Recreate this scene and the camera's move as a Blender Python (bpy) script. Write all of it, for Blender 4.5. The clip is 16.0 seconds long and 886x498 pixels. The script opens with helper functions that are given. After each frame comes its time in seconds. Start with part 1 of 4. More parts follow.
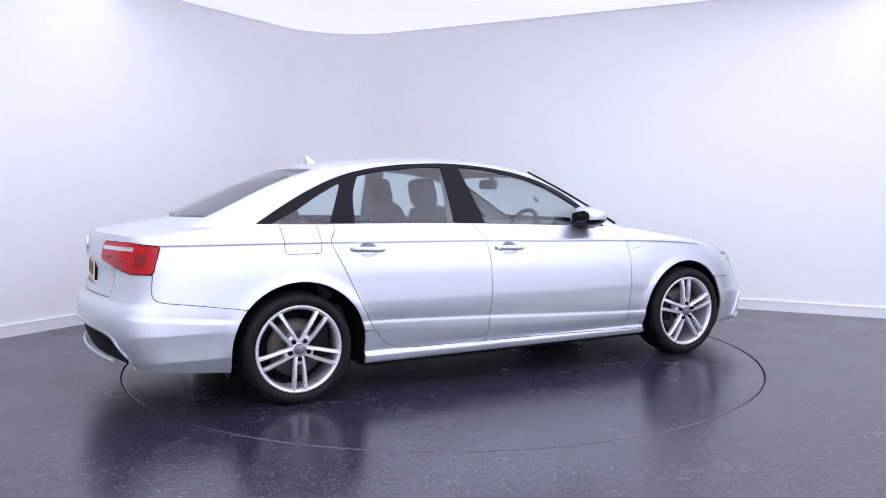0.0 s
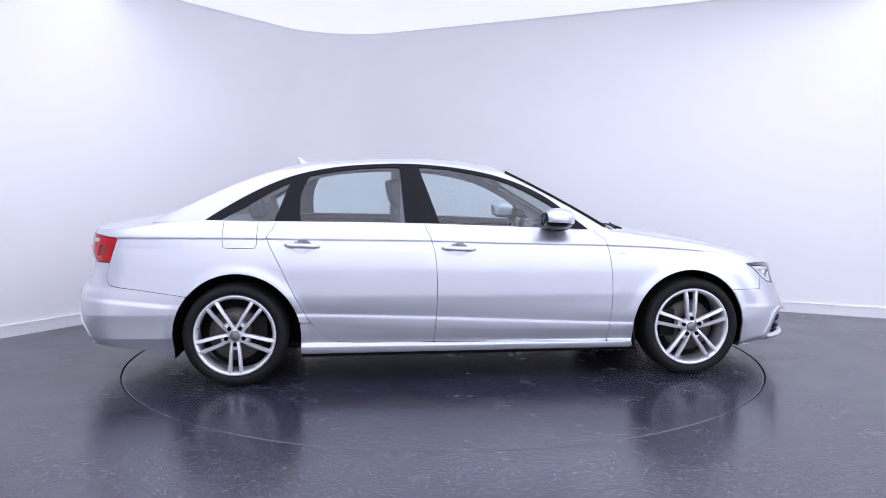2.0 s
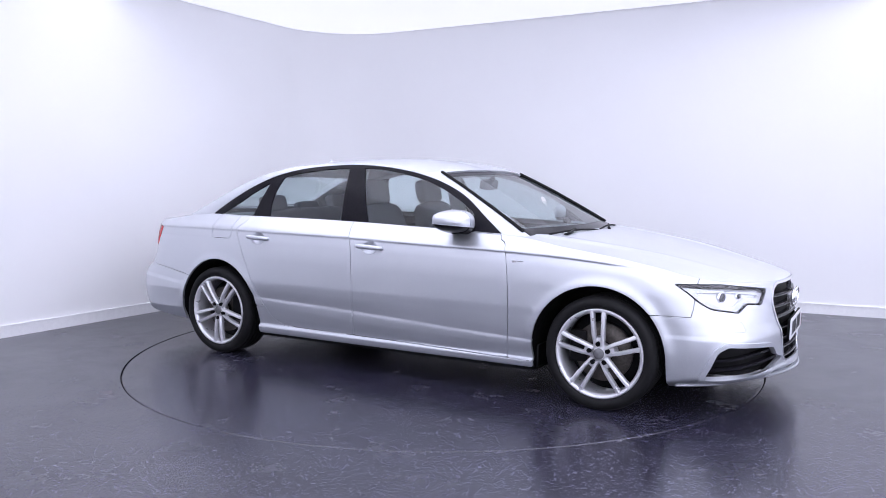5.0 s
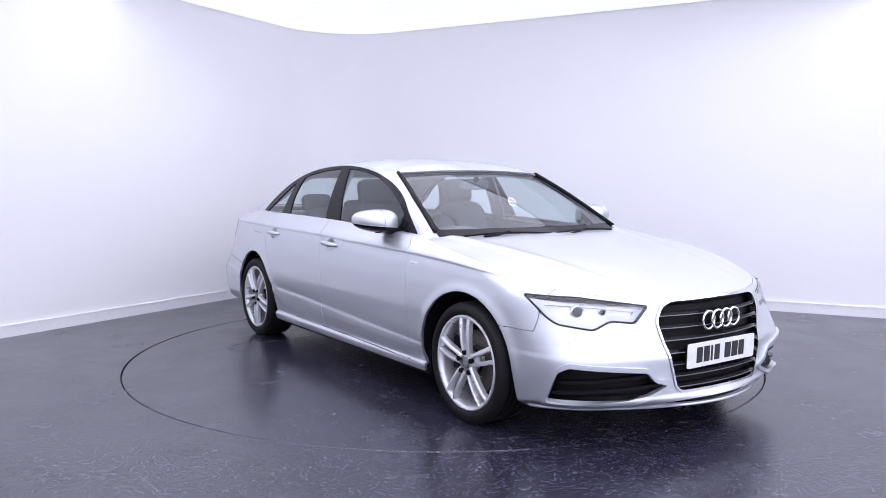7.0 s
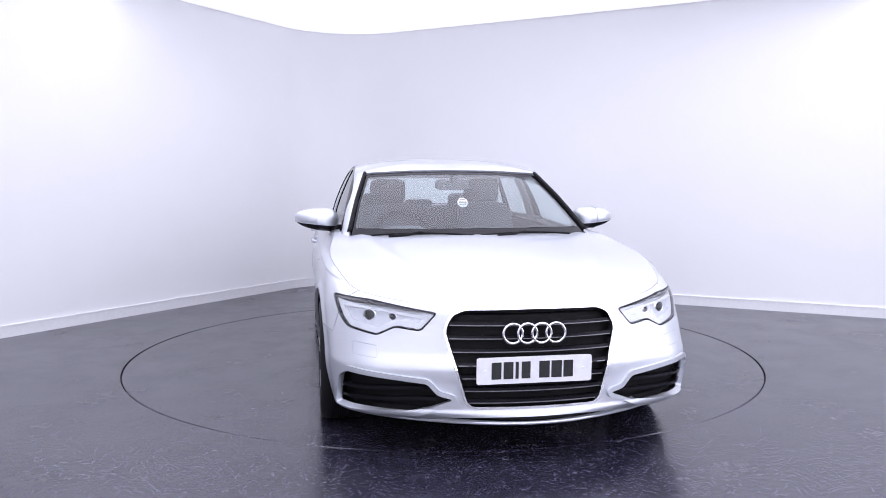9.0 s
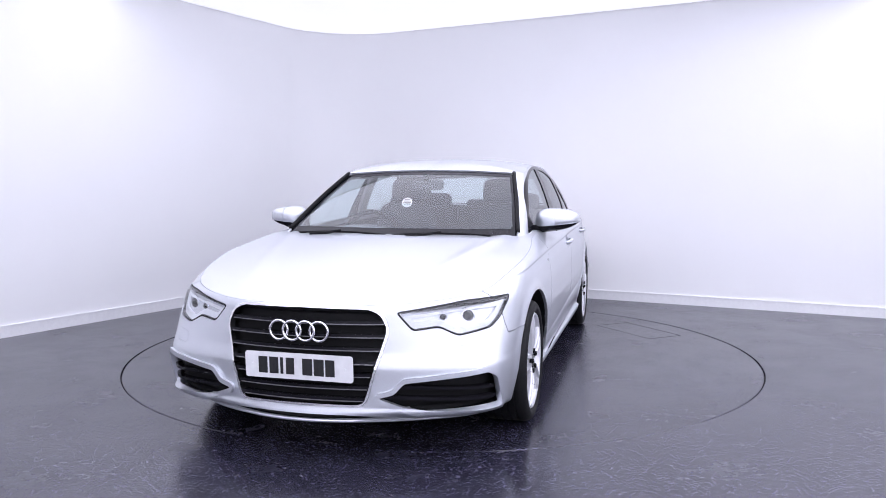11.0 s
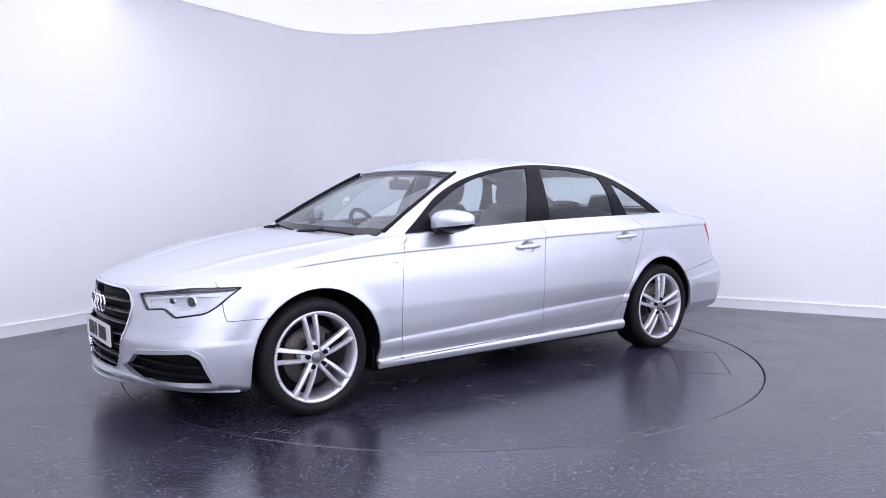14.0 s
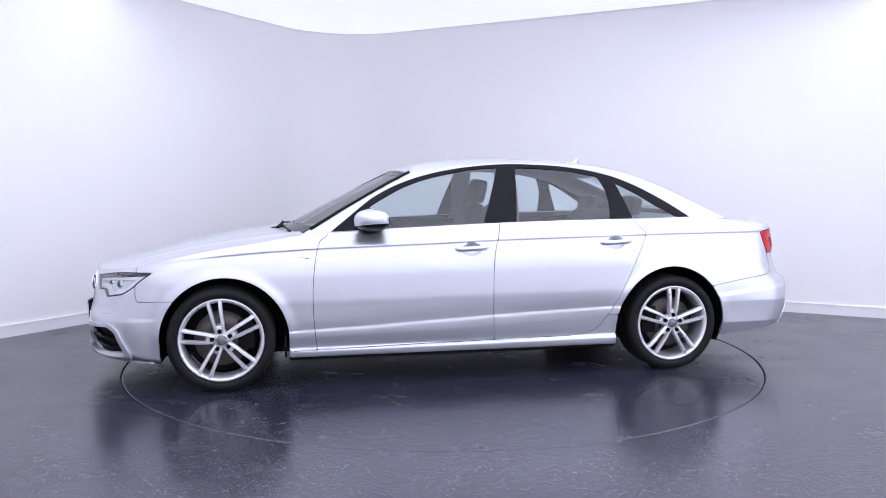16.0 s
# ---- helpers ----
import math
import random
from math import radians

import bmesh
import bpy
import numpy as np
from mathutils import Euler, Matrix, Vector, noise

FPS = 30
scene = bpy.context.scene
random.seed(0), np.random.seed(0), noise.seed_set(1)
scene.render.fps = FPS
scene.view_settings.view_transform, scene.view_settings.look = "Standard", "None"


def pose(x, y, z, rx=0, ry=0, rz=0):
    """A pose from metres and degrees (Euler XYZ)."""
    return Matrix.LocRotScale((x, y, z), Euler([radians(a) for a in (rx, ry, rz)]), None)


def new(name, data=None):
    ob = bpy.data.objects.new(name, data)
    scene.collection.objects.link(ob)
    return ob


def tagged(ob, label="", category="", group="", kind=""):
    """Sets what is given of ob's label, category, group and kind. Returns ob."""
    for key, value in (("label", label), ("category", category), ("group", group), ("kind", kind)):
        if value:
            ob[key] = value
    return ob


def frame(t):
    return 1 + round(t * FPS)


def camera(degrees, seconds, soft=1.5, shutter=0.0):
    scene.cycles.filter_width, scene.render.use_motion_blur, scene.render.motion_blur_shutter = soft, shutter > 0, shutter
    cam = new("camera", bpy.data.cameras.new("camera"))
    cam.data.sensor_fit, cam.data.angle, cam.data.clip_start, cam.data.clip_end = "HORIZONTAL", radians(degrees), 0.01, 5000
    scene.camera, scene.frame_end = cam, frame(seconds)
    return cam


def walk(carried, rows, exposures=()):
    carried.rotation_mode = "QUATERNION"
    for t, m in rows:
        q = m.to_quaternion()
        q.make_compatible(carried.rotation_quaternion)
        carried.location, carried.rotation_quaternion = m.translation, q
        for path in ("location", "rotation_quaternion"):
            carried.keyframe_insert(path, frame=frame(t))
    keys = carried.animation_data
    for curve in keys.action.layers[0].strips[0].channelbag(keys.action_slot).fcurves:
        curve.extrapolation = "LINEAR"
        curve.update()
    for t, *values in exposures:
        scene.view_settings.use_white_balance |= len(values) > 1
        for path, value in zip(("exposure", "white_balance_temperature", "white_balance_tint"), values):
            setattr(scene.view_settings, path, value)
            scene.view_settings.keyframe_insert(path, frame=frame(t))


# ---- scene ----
# ---------------------------------------------------------------- camera
cam = camera(59.26, 16.0, soft=0.9)
EYE = pose(0.0, -5.7705, 1.2468, 85.18, 0.0, 0.0)
walk(cam, [(0.0, EYE), (16.0, EYE)], [(0.0, 0.0, 6500, 10), (3.0, 0.03, 6500, 10), (7.0, 0.12, 6600, 10), (9.5, 0.15, 6700, 10), (13.0, 0.09, 6600, 10), (16.0, 0.05, 6550, 10)])

# turn of the platform and the car on it: seconds, degrees
TURN = [(0.0, 27.25), (0.5, 23.63), (1.0, 18.23), (1.5, 12.37), (2.0, 6.2), (2.5, 0.16), (3.0, -5.87), (3.5, -11.95),
        (4.0, -18.1), (4.5, -24.3), (5.0, -30.5), (5.5, -36.7), (6.0, -42.91), (6.5, -48.95), (7.0, -55.2), (7.5, -61.3),
        (8.0, -67.65), (8.5, -73.85), (9.0, -80.15), (9.5, -86.36), (10.0, -92.7), (10.5, -99.05), (11.0, -105.4), (11.5, -111.8),
        (12.0, -118.1), (12.5, -124.3), (13.0, -130.6), (13.5, -136.85), (14.0, -143.15), (14.5, -149.4), (15.0, -155.7),
        (15.5, -162.0), (16.0, -168.5)]
AXIS = Vector((0.0741, -0.004, 0.0))   # the car's own origin, seen from the platform's axis

# ---------------------------------------------------------------- light
world = bpy.data.worlds.new("studio_world")
scene.world = world
world.use_nodes = True
world.node_tree.nodes["Background"].inputs[0].default_value = (0.9, 0.92, 1.0, 1)
world.node_tree.nodes["Background"].inputs[1].default_value = 0.1
LAMP_COLOUR = (0.795, 0.81, 1.0)
# glow added to the plain ceiling to lift its brightness
CEILING_POWER = 0.62
PANEL_POWER = 1.8
# strengths of the two unseen fill panels
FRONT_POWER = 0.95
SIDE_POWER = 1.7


# ---------------------------------------------------------------- materials
def nodes_of(name):
    m = bpy.data.materials.new(name)
    m.use_nodes = True
    t = m.node_tree
    return m, t, t.nodes["Principled BSDF"]


def noise_tex(t, scale, detail=4.0, rough=0.55, vec=None, stretch=None):
    n = t.nodes.new("ShaderNodeTexNoise")
    n.inputs["Scale"].default_value, n.inputs["Detail"].default_value, n.inputs["Roughness"].default_value = scale, detail, rough
    c = t.nodes.new("ShaderNodeTexCoord")
    if stretch:
        mp = t.nodes.new("ShaderNodeMapping")
        mp.inputs["Scale"].default_value = stretch
        t.links.new(c.outputs["Object"], mp.inputs["Vector"])
        t.links.new(mp.outputs["Vector"], n.inputs["Vector"])
    else:
        t.links.new(c.outputs["Object"], n.inputs["Vector"])
    return n


def ramp(t, src, stops):
    r = t.nodes.new("ShaderNodeValToRGB")
    while len(r.color_ramp.elements) < len(stops):
        r.color_ramp.elements.new(0.5)
    for e, (p, c) in zip(r.color_ramp.elements, stops):
        e.position, e.color = p, (*c, 1) if len(c) == 3 else c
    t.links.new(src, r.inputs["Fac"])
    return r


def bump(t, b, src, strength, dist):
    n = t.nodes.new("ShaderNodeBump")
    n.inputs["Strength"].default_value, n.inputs["Distance"].default_value = strength, dist
    t.links.new(src, n.inputs["Height"])
    t.links.new(n.outputs["Normal"], b.inputs["Normal"])


def grained(name, dark, light, rough, metal=0.0, scale=40.0, relief=0.15, dist=0.001, coat=0.0, rough_var=0.06, spec=0.5):
    m, t, b = nodes_of(name)
    n = noise_tex(t, scale)
    r = ramp(t, n.outputs["Fac"], [(0.3, dark), (0.7, light)])
    t.links.new(r.outputs["Color"], b.inputs["Base Color"])
    n2 = noise_tex(t, scale * 0.12)
    r2 = ramp(t, n2.outputs["Fac"], [(0.3, (rough - rough_var,) * 3), (0.7, (rough + rough_var,) * 3)])
    t.links.new(r2.outputs["Color"], b.inputs["Roughness"])
    b.inputs["Metallic"].default_value = metal
    b.inputs["Coat Weight"].default_value = coat
    b.inputs["Specular IOR Level"].default_value = spec
    if relief:
        bump(t, b, n.outputs["Fac"], relief, dist)
    return m


def make_paint():
    m, t, b = nodes_of("silver_metallic_paint")
    flake = t.nodes.new("ShaderNodeTexVoronoi")
    flake.inputs["Scale"].default_value = 900.0
    c = t.nodes.new("ShaderNodeTexCoord")
    t.links.new(c.outputs["Object"], flake.inputs["Vector"])
    r = ramp(t, flake.outputs["Color"], [(0.0, (0.55, 0.57, 0.61)), (1.0, (0.69, 0.71, 0.75))])
    t.links.new(r.outputs["Color"], b.inputs["Base Color"])
    n2 = noise_tex(t, 3.0)
    r2 = ramp(t, n2.outputs["Fac"], [(0.3, (0.39,) * 3), (0.7, (0.44,) * 3)])
    t.links.new(r2.outputs["Color"], b.inputs["Roughness"])
    b.inputs["Metallic"].default_value = 0.82
    b.inputs["Coat Weight"].default_value = 0.6
    b.inputs["Coat Roughness"].default_value = 0.03
    return m


def make_glass(name, tint, rough=0.0):
    m, t, b = nodes_of(name)
    t.nodes.remove(b)
    out = t.nodes["Material Output"]
    tr = t.nodes.new("ShaderNodeBsdfTransparent")
    tr.inputs[0].default_value = (*tint, 1)
    gl = t.nodes.new("ShaderNodeBsdfGlossy")
    gl.inputs["Roughness"].default_value = rough
    lw = t.nodes.new("ShaderNodeLayerWeight")
    lw.inputs["Blend"].default_value = 0.5
    pw = t.nodes.new("ShaderNodeMath")
    pw.operation = "POWER"
    pw.inputs[1].default_value = 4.0
    fr = t.nodes.new("ShaderNodeMath")
    fr.operation = "MULTIPLY_ADD"
    fr.inputs[1].default_value, fr.inputs[2].default_value = 0.83, 0.09
    t.links.new(lw.outputs["Facing"], pw.inputs[0])
    t.links.new(pw.outputs[0], fr.inputs[0])
    mx = t.nodes.new("ShaderNodeMixShader")
    t.links.new(fr.outputs[0], mx.inputs[0])
    t.links.new(tr.outputs[0], mx.inputs[1])
    t.links.new(gl.outputs[0], mx.inputs[2])
    t.links.new(mx.outputs[0], out.inputs["Surface"])
    return m


def make_floor(name):
    """Dark speckled vinyl with scuffs: patches where the polish is worn, fine streaks and pale flecks."""
    m, t, b = nodes_of(name)
    c = t.nodes.new("ShaderNodeTexCoord")

    def flecks(scale, stops):
        v = t.nodes.new("ShaderNodeTexVoronoi")
        v.inputs["Scale"].default_value = scale
        t.links.new(c.outputs["Object"], v.inputs["Vector"])
        return ramp(t, v.outputs["Color"], stops)

    def mix(kind, a, b2, fac=1.0):
        n = t.nodes.new("ShaderNodeMixRGB")
        n.blend_type = kind
        n.inputs[0].default_value = fac
        t.links.new(a, n.inputs[1])
        t.links.new(b2, n.inputs[2])
        return n.outputs[0]

    fine = flecks(170.0, [(0.0, (0.014, 0.0135, 0.023)), (0.74, (0.026, 0.025, 0.040)), (0.87, (0.10, 0.098, 0.16)), (1.0, (0.19, 0.185, 0.30))])
    coarse = flecks(75.0, [(0.0, (0.0, 0.0, 0.0)), (0.93, (0.0, 0.0, 0.0)), (1.0, (0.10, 0.10, 0.14))])
    big = noise_tex(t, 0.9, 3.0)
    br = ramp(t, big.outputs["Fac"], [(0.3, (0.84, 0.84, 0.84)), (0.7, (1.06, 1.06, 1.06))])
    col = mix("MULTIPLY", mix("ADD", fine.outputs[0], coarse.outputs[0]), br.outputs[0])
    scuff = noise_tex(t, 7.0, 9.0, 0.72, stretch=(1.0, 0.55, 1.0))
    sc = ramp(t, scuff.outputs["Fac"], [(0.0, (0.0, 0.0, 0.0)), (0.615, (0.0, 0.0, 0.0)), (0.70, (0.007, 0.007, 0.009)), (0.80, (0.03, 0.03, 0.035))])
    t.links.new(mix("ADD", col, sc.outputs[0]), b.inputs["Base Color"])
    wear = noise_tex(t, 2.6, 9.0, 0.70)
    rr = ramp(t, wear.outputs["Fac"], [(0.34, (0.21,) * 3), (0.48, (0.235,) * 3), (0.56, (0.265,) * 3), (0.70, (0.29,) * 3)])
    t.links.new(rr.outputs[0], b.inputs["Roughness"])
    relief = noise_tex(t, 30.0, 8.0, 0.75)
    bump(t, b, relief.outputs["Fac"], 0.13, 0.003)
    b.inputs["Specular IOR Level"].default_value = 0.8
    return m


def make_wall():
    m, t, b = nodes_of("white_wall_paint")
    n = noise_tex(t, 0.6, 4.0)
    r = ramp(t, n.outputs["Fac"], [(0.3, (0.85, 0.85, 0.855)), (0.7, (0.88, 0.88, 0.885))])
    t.links.new(r.outputs[0], b.inputs["Base Color"])
    b.inputs["Roughness"].default_value = 0.75
    f = noise_tex(t, 90.0, 3.0)
    bump(t, b, f.outputs["Fac"], 0.08, 0.002)
    return m


PAINT = make_paint()
WALL = make_wall()
FLOOR = make_floor("grey_speckled_vinyl")
GLASS = make_glass("car_glass", (0.80, 0.885, 0.895))
CLEAR = make_glass("clear_lamp_cover", (0.93, 0.95, 0.97))
BLACK_GLOSS = grained("gloss_black_trim", (0.007, 0.007, 0.009), (0.012, 0.011, 0.015), 0.14, scale=60, relief=0.0, spec=0.13, rough_var=0.02)
BLACK = grained("black_plastic", (0.004, 0.004, 0.0045), (0.009, 0.009, 0.010), 0.6, scale=300, relief=0.2, spec=0.15)
RUBBER = grained("tyre_rubber", (0.006, 0.006, 0.0065), (0.011, 0.011, 0.012), 0.62, scale=150, relief=0.25, spec=0.2)
ALLOY = grained("silver_alloy", (0.64, 0.64, 0.67), (0.72, 0.72, 0.75), 0.32, metal=0.55, scale=200, relief=0.03, coat=0.5)
CHROME = grained("chrome", (0.82, 0.82, 0.84), (0.88, 0.88, 0.9), 0.08, metal=1.0, scale=30, relief=0.0, rough_var=0.02)
STEEL = grained("brake_disc_steel", (0.07, 0.062, 0.055), (0.12, 0.108, 0.098), 0.5, metal=0.6, scale=90, relief=0.1)
CLOTH = grained("grey_seat_cloth", (0.055, 0.06, 0.072), (0.085, 0.092, 0.108), 0.85, scale=120, relief=0.12)
TRIM = grained("dark_cabin_plastic", (0.09, 0.092, 0.098), (0.13, 0.132, 0.14), 0.6, scale=200, relief=0.25)
LINER = grained("light_roof_lining", (0.26, 0.27, 0.29), (0.33, 0.34, 0.36), 0.9, scale=220, relief=0.2)
RED = grained("red_lamp_plastic", (0.44, 0.004, 0.010), (0.54, 0.008, 0.016), 0.10, scale=8, relief=0.0, coat=0.2, spec=0.2)
RED_DARK = grained("deep_red_lamp_plastic", (0.20, 0.004, 0.008), (0.28, 0.008, 0.012), 0.15, scale=20, relief=0.0, coat=0.3, spec=0.3)
WHITE = grained("white_plate_plastic", (0.74, 0.74, 0.75), (0.82, 0.82, 0.83), 0.35, scale=30, relief=0.0)
YELLOW = grained("yellow_plate_plastic", (0.72, 0.58, 0.22), (0.80, 0.66, 0.28), 0.35, scale=30, relief=0.0)
INK = grained("black_print", (0.012, 0.012, 0.013), (0.02, 0.02, 0.021), 0.5, scale=60, relief=0.0)
PAPER = grained("white_paper", (0.72, 0.72, 0.70), (0.80, 0.80, 0.78), 0.8, scale=60, relief=0.05)
CAP = grained("grey_cap_plastic", (0.16, 0.16, 0.17), (0.22, 0.22, 0.23), 0.35, metal=0.5, scale=80, relief=0.0)
SILVER_PLASTIC = grained("bright_reflector", (0.66, 0.66, 0.69), (0.78, 0.78, 0.81), 0.22, metal=0.35, scale=40, relief=0.0)
SKIRT = grained("white_skirting_paint", (0.80, 0.80, 0.81), (0.85, 0.85, 0.86), 0.4, scale=30, relief=0.03)


def make_light(name, power):
    m, t, b = nodes_of(name)
    b.inputs["Base Color"].default_value = (0.9, 0.9, 0.9, 1)
    b.inputs["Emission Color"].default_value = (*LAMP_COLOUR, 1)
    b.inputs["Emission Strength"].default_value = power
    return m


GLOW = make_light("ceiling_added_glow", CEILING_POWER)
GLOW_PANEL = make_light("ceiling_light_diffuser", PANEL_POWER)
GLOW_FRONT = make_light("front_fill_glow", FRONT_POWER)
GLOW_SIDE = make_light("side_fill_glow", SIDE_POWER)


# ---------------------------------------------------------------- mesh helpers
def mesh_of(name, verts, faces, mat, smooth=True):
    me = bpy.data.meshes.new(name)
    me.from_pydata([tuple(map(float, v)) for v in verts], [], [tuple(f) for f in faces])
    me.materials.append(mat)
    if smooth:
        me.polygons.foreach_set("use_smooth", [True] * len(me.polygons))
    me.update()
    return me


def link(name, me, parent=None, label="", at=None):
    ob = new(name, me)
    if parent is not None:
        ob.parent = parent
    if at is not None:
        ob.matrix_basis = at
    return tagged(ob, label)


def from_bm(name, bm, mat, parent=None, label="", at=None, smooth=None):
    me = bpy.data.meshes.new(name)
    bm.normal_update()
    bm.to_mesh(me)
    bm.free()
    me.materials.append(mat)
    me.polygons.foreach_set("use_smooth", [True] * len(me.polygons))
    if smooth is not None:
        me.set_sharp_from_angle(angle=radians(smooth))
    return link(name, me, parent, label, at)


def box_bm(bm, x0, x1, y0, y1, z0, z1, bevel=0.0, m=None):
    r = bmesh.ops.create_cube(bm, size=1.0)
    vs = r["verts"]
    for v in vs:
        v.co = Vector(((x0 + x1) / 2 + v.co.x * (x1 - x0), (y0 + y1) / 2 + v.co.y * (y1 - y0), (z0 + z1) / 2 + v.co.z * (z1 - z0)))
    if bevel:
        es = list({e for v in vs for e in v.link_edges})
        r = bmesh.ops.bevel(bm, geom=es, offset=bevel, segments=2, affect="EDGES", profile=0.6)
        vs = list({v for f in r["faces"] for v in f.verts} | {v for v in vs if v.is_valid})
    if m is not None:
        bmesh.ops.transform(bm, matrix=m, verts=vs)
    return vs


def lathe(profile, n=48, axis="y"):
    """Turns (radius, along) pairs round an axis."""
    verts, faces = [], []
    k = len(profile)
    for i in range(n):
        a = 2 * math.pi * i / n
        for r, h in profile:
            verts.append((r * math.cos(a), h, r * math.sin(a)) if axis == "y" else (r * math.cos(a), r * math.sin(a), h))
    for i in range(n):
        j = (i + 1) % n
        for q in range(k - 1):
            faces.append((i * k + q, i * k + q + 1, j * k + q + 1, j * k + q))
    return verts, faces


def curve_through(knots, closed=False, steps=8):
    """Catmull-Rom points through 2D or 3D knots."""
    p = np.array(knots, float)
    n = len(p)
    out = []
    for i in range(n if closed else n - 1):
        a, b, c, d = (p[(i + k) % n] if closed else p[min(max(i + k, 0), n - 1)] for k in (-1, 0, 1, 2))
        for s in range(steps):
            t = s / steps
            out.append(0.5 * (2 * b + (c - a) * t + (2 * a - 5 * b + 4 * c - d) * t * t + (3 * b - a - 3 * c + d) * t ** 3))
    if not closed:
        out.append(p[-1])
    return np.array(out)


def rounded(poly, r, steps=4):
    """A polygon with its corners rounded by about r."""
    p = np.array(poly, float)
    out = []
    n = len(p)
    for i in range(n):
        a, b, c = p[i - 1], p[i], p[(i + 1) % n]
        d1, d2 = a - b, c - b
        l1, l2 = np.linalg.norm(d1), np.linalg.norm(d2)
        q = min(r, 0.45 * l1, 0.45 * l2)
        s, e = b + d1 / l1 * q, b + d2 / l2 * q
        for k in range(steps + 1):
            t = k / steps
            out.append((1 - t) ** 2 * s + 2 * t * (1 - t) * b + t * t * e)
    return np.array(out)


def sdf(poly, px, py):
    """Signed distance to a closed polygon: negative inside."""
    poly = np.asarray(poly)
    p = np.stack([px, py], 1)
    d = np.full(len(p), 1e9)
    inside = np.zeros(len(p), bool)
    for i in range(len(poly)):
        a, b = poly[i - 1], poly[i]
        e, w = b - a, p - a
        h = np.clip((w @ e) / max(e @ e, 1e-12), 0, 1)
        d = np.minimum(d, ((w - h[:, None] * e) ** 2).sum(1))
        if a[1] != b[1]:
            cross = ((a[1] > p[:, 1]) != (b[1] > p[:, 1])) & (p[:, 0] < (b[0] - a[0]) * (p[:, 1] - a[1]) / (b[1] - a[1]) + a[0])
            inside ^= cross
    d = np.sqrt(d)
    return np.where(inside, -d, d)


def interp(x, knots):
    """Smooth monotone curve through (x, value) knots."""
    k = np.array(knots, float)
    xs, ys = k[:, 0], k[:, 1]
    h, dl = np.diff(xs), np.diff(ys) / np.diff(xs)
    m = np.zeros(len(xs))
    m[0], m[-1] = dl[0], dl[-1]
    for i in range(1, len(xs) - 1):
        if dl[i - 1] * dl[i] > 0:
            w1, w2 = 2 * h[i] + h[i - 1], h[i] + 2 * h[i - 1]
            m[i] = (w1 + w2) / (w1 / dl[i - 1] + w2 / dl[i])
    x = np.clip(np.asarray(x, float), xs[0], xs[-1])
    i = np.clip(np.searchsorted(xs, x) - 1, 0, len(xs) - 2)
    t = (x - xs[i]) / h[i]
    return ((1 + 2 * t) * (1 - t) ** 2 * ys[i] + t * (1 - t) ** 2 * h[i] * m[i] + t * t * (3 - 2 * t) * ys[i + 1] + t * t * (t - 1) * h[i] * m[i + 1])


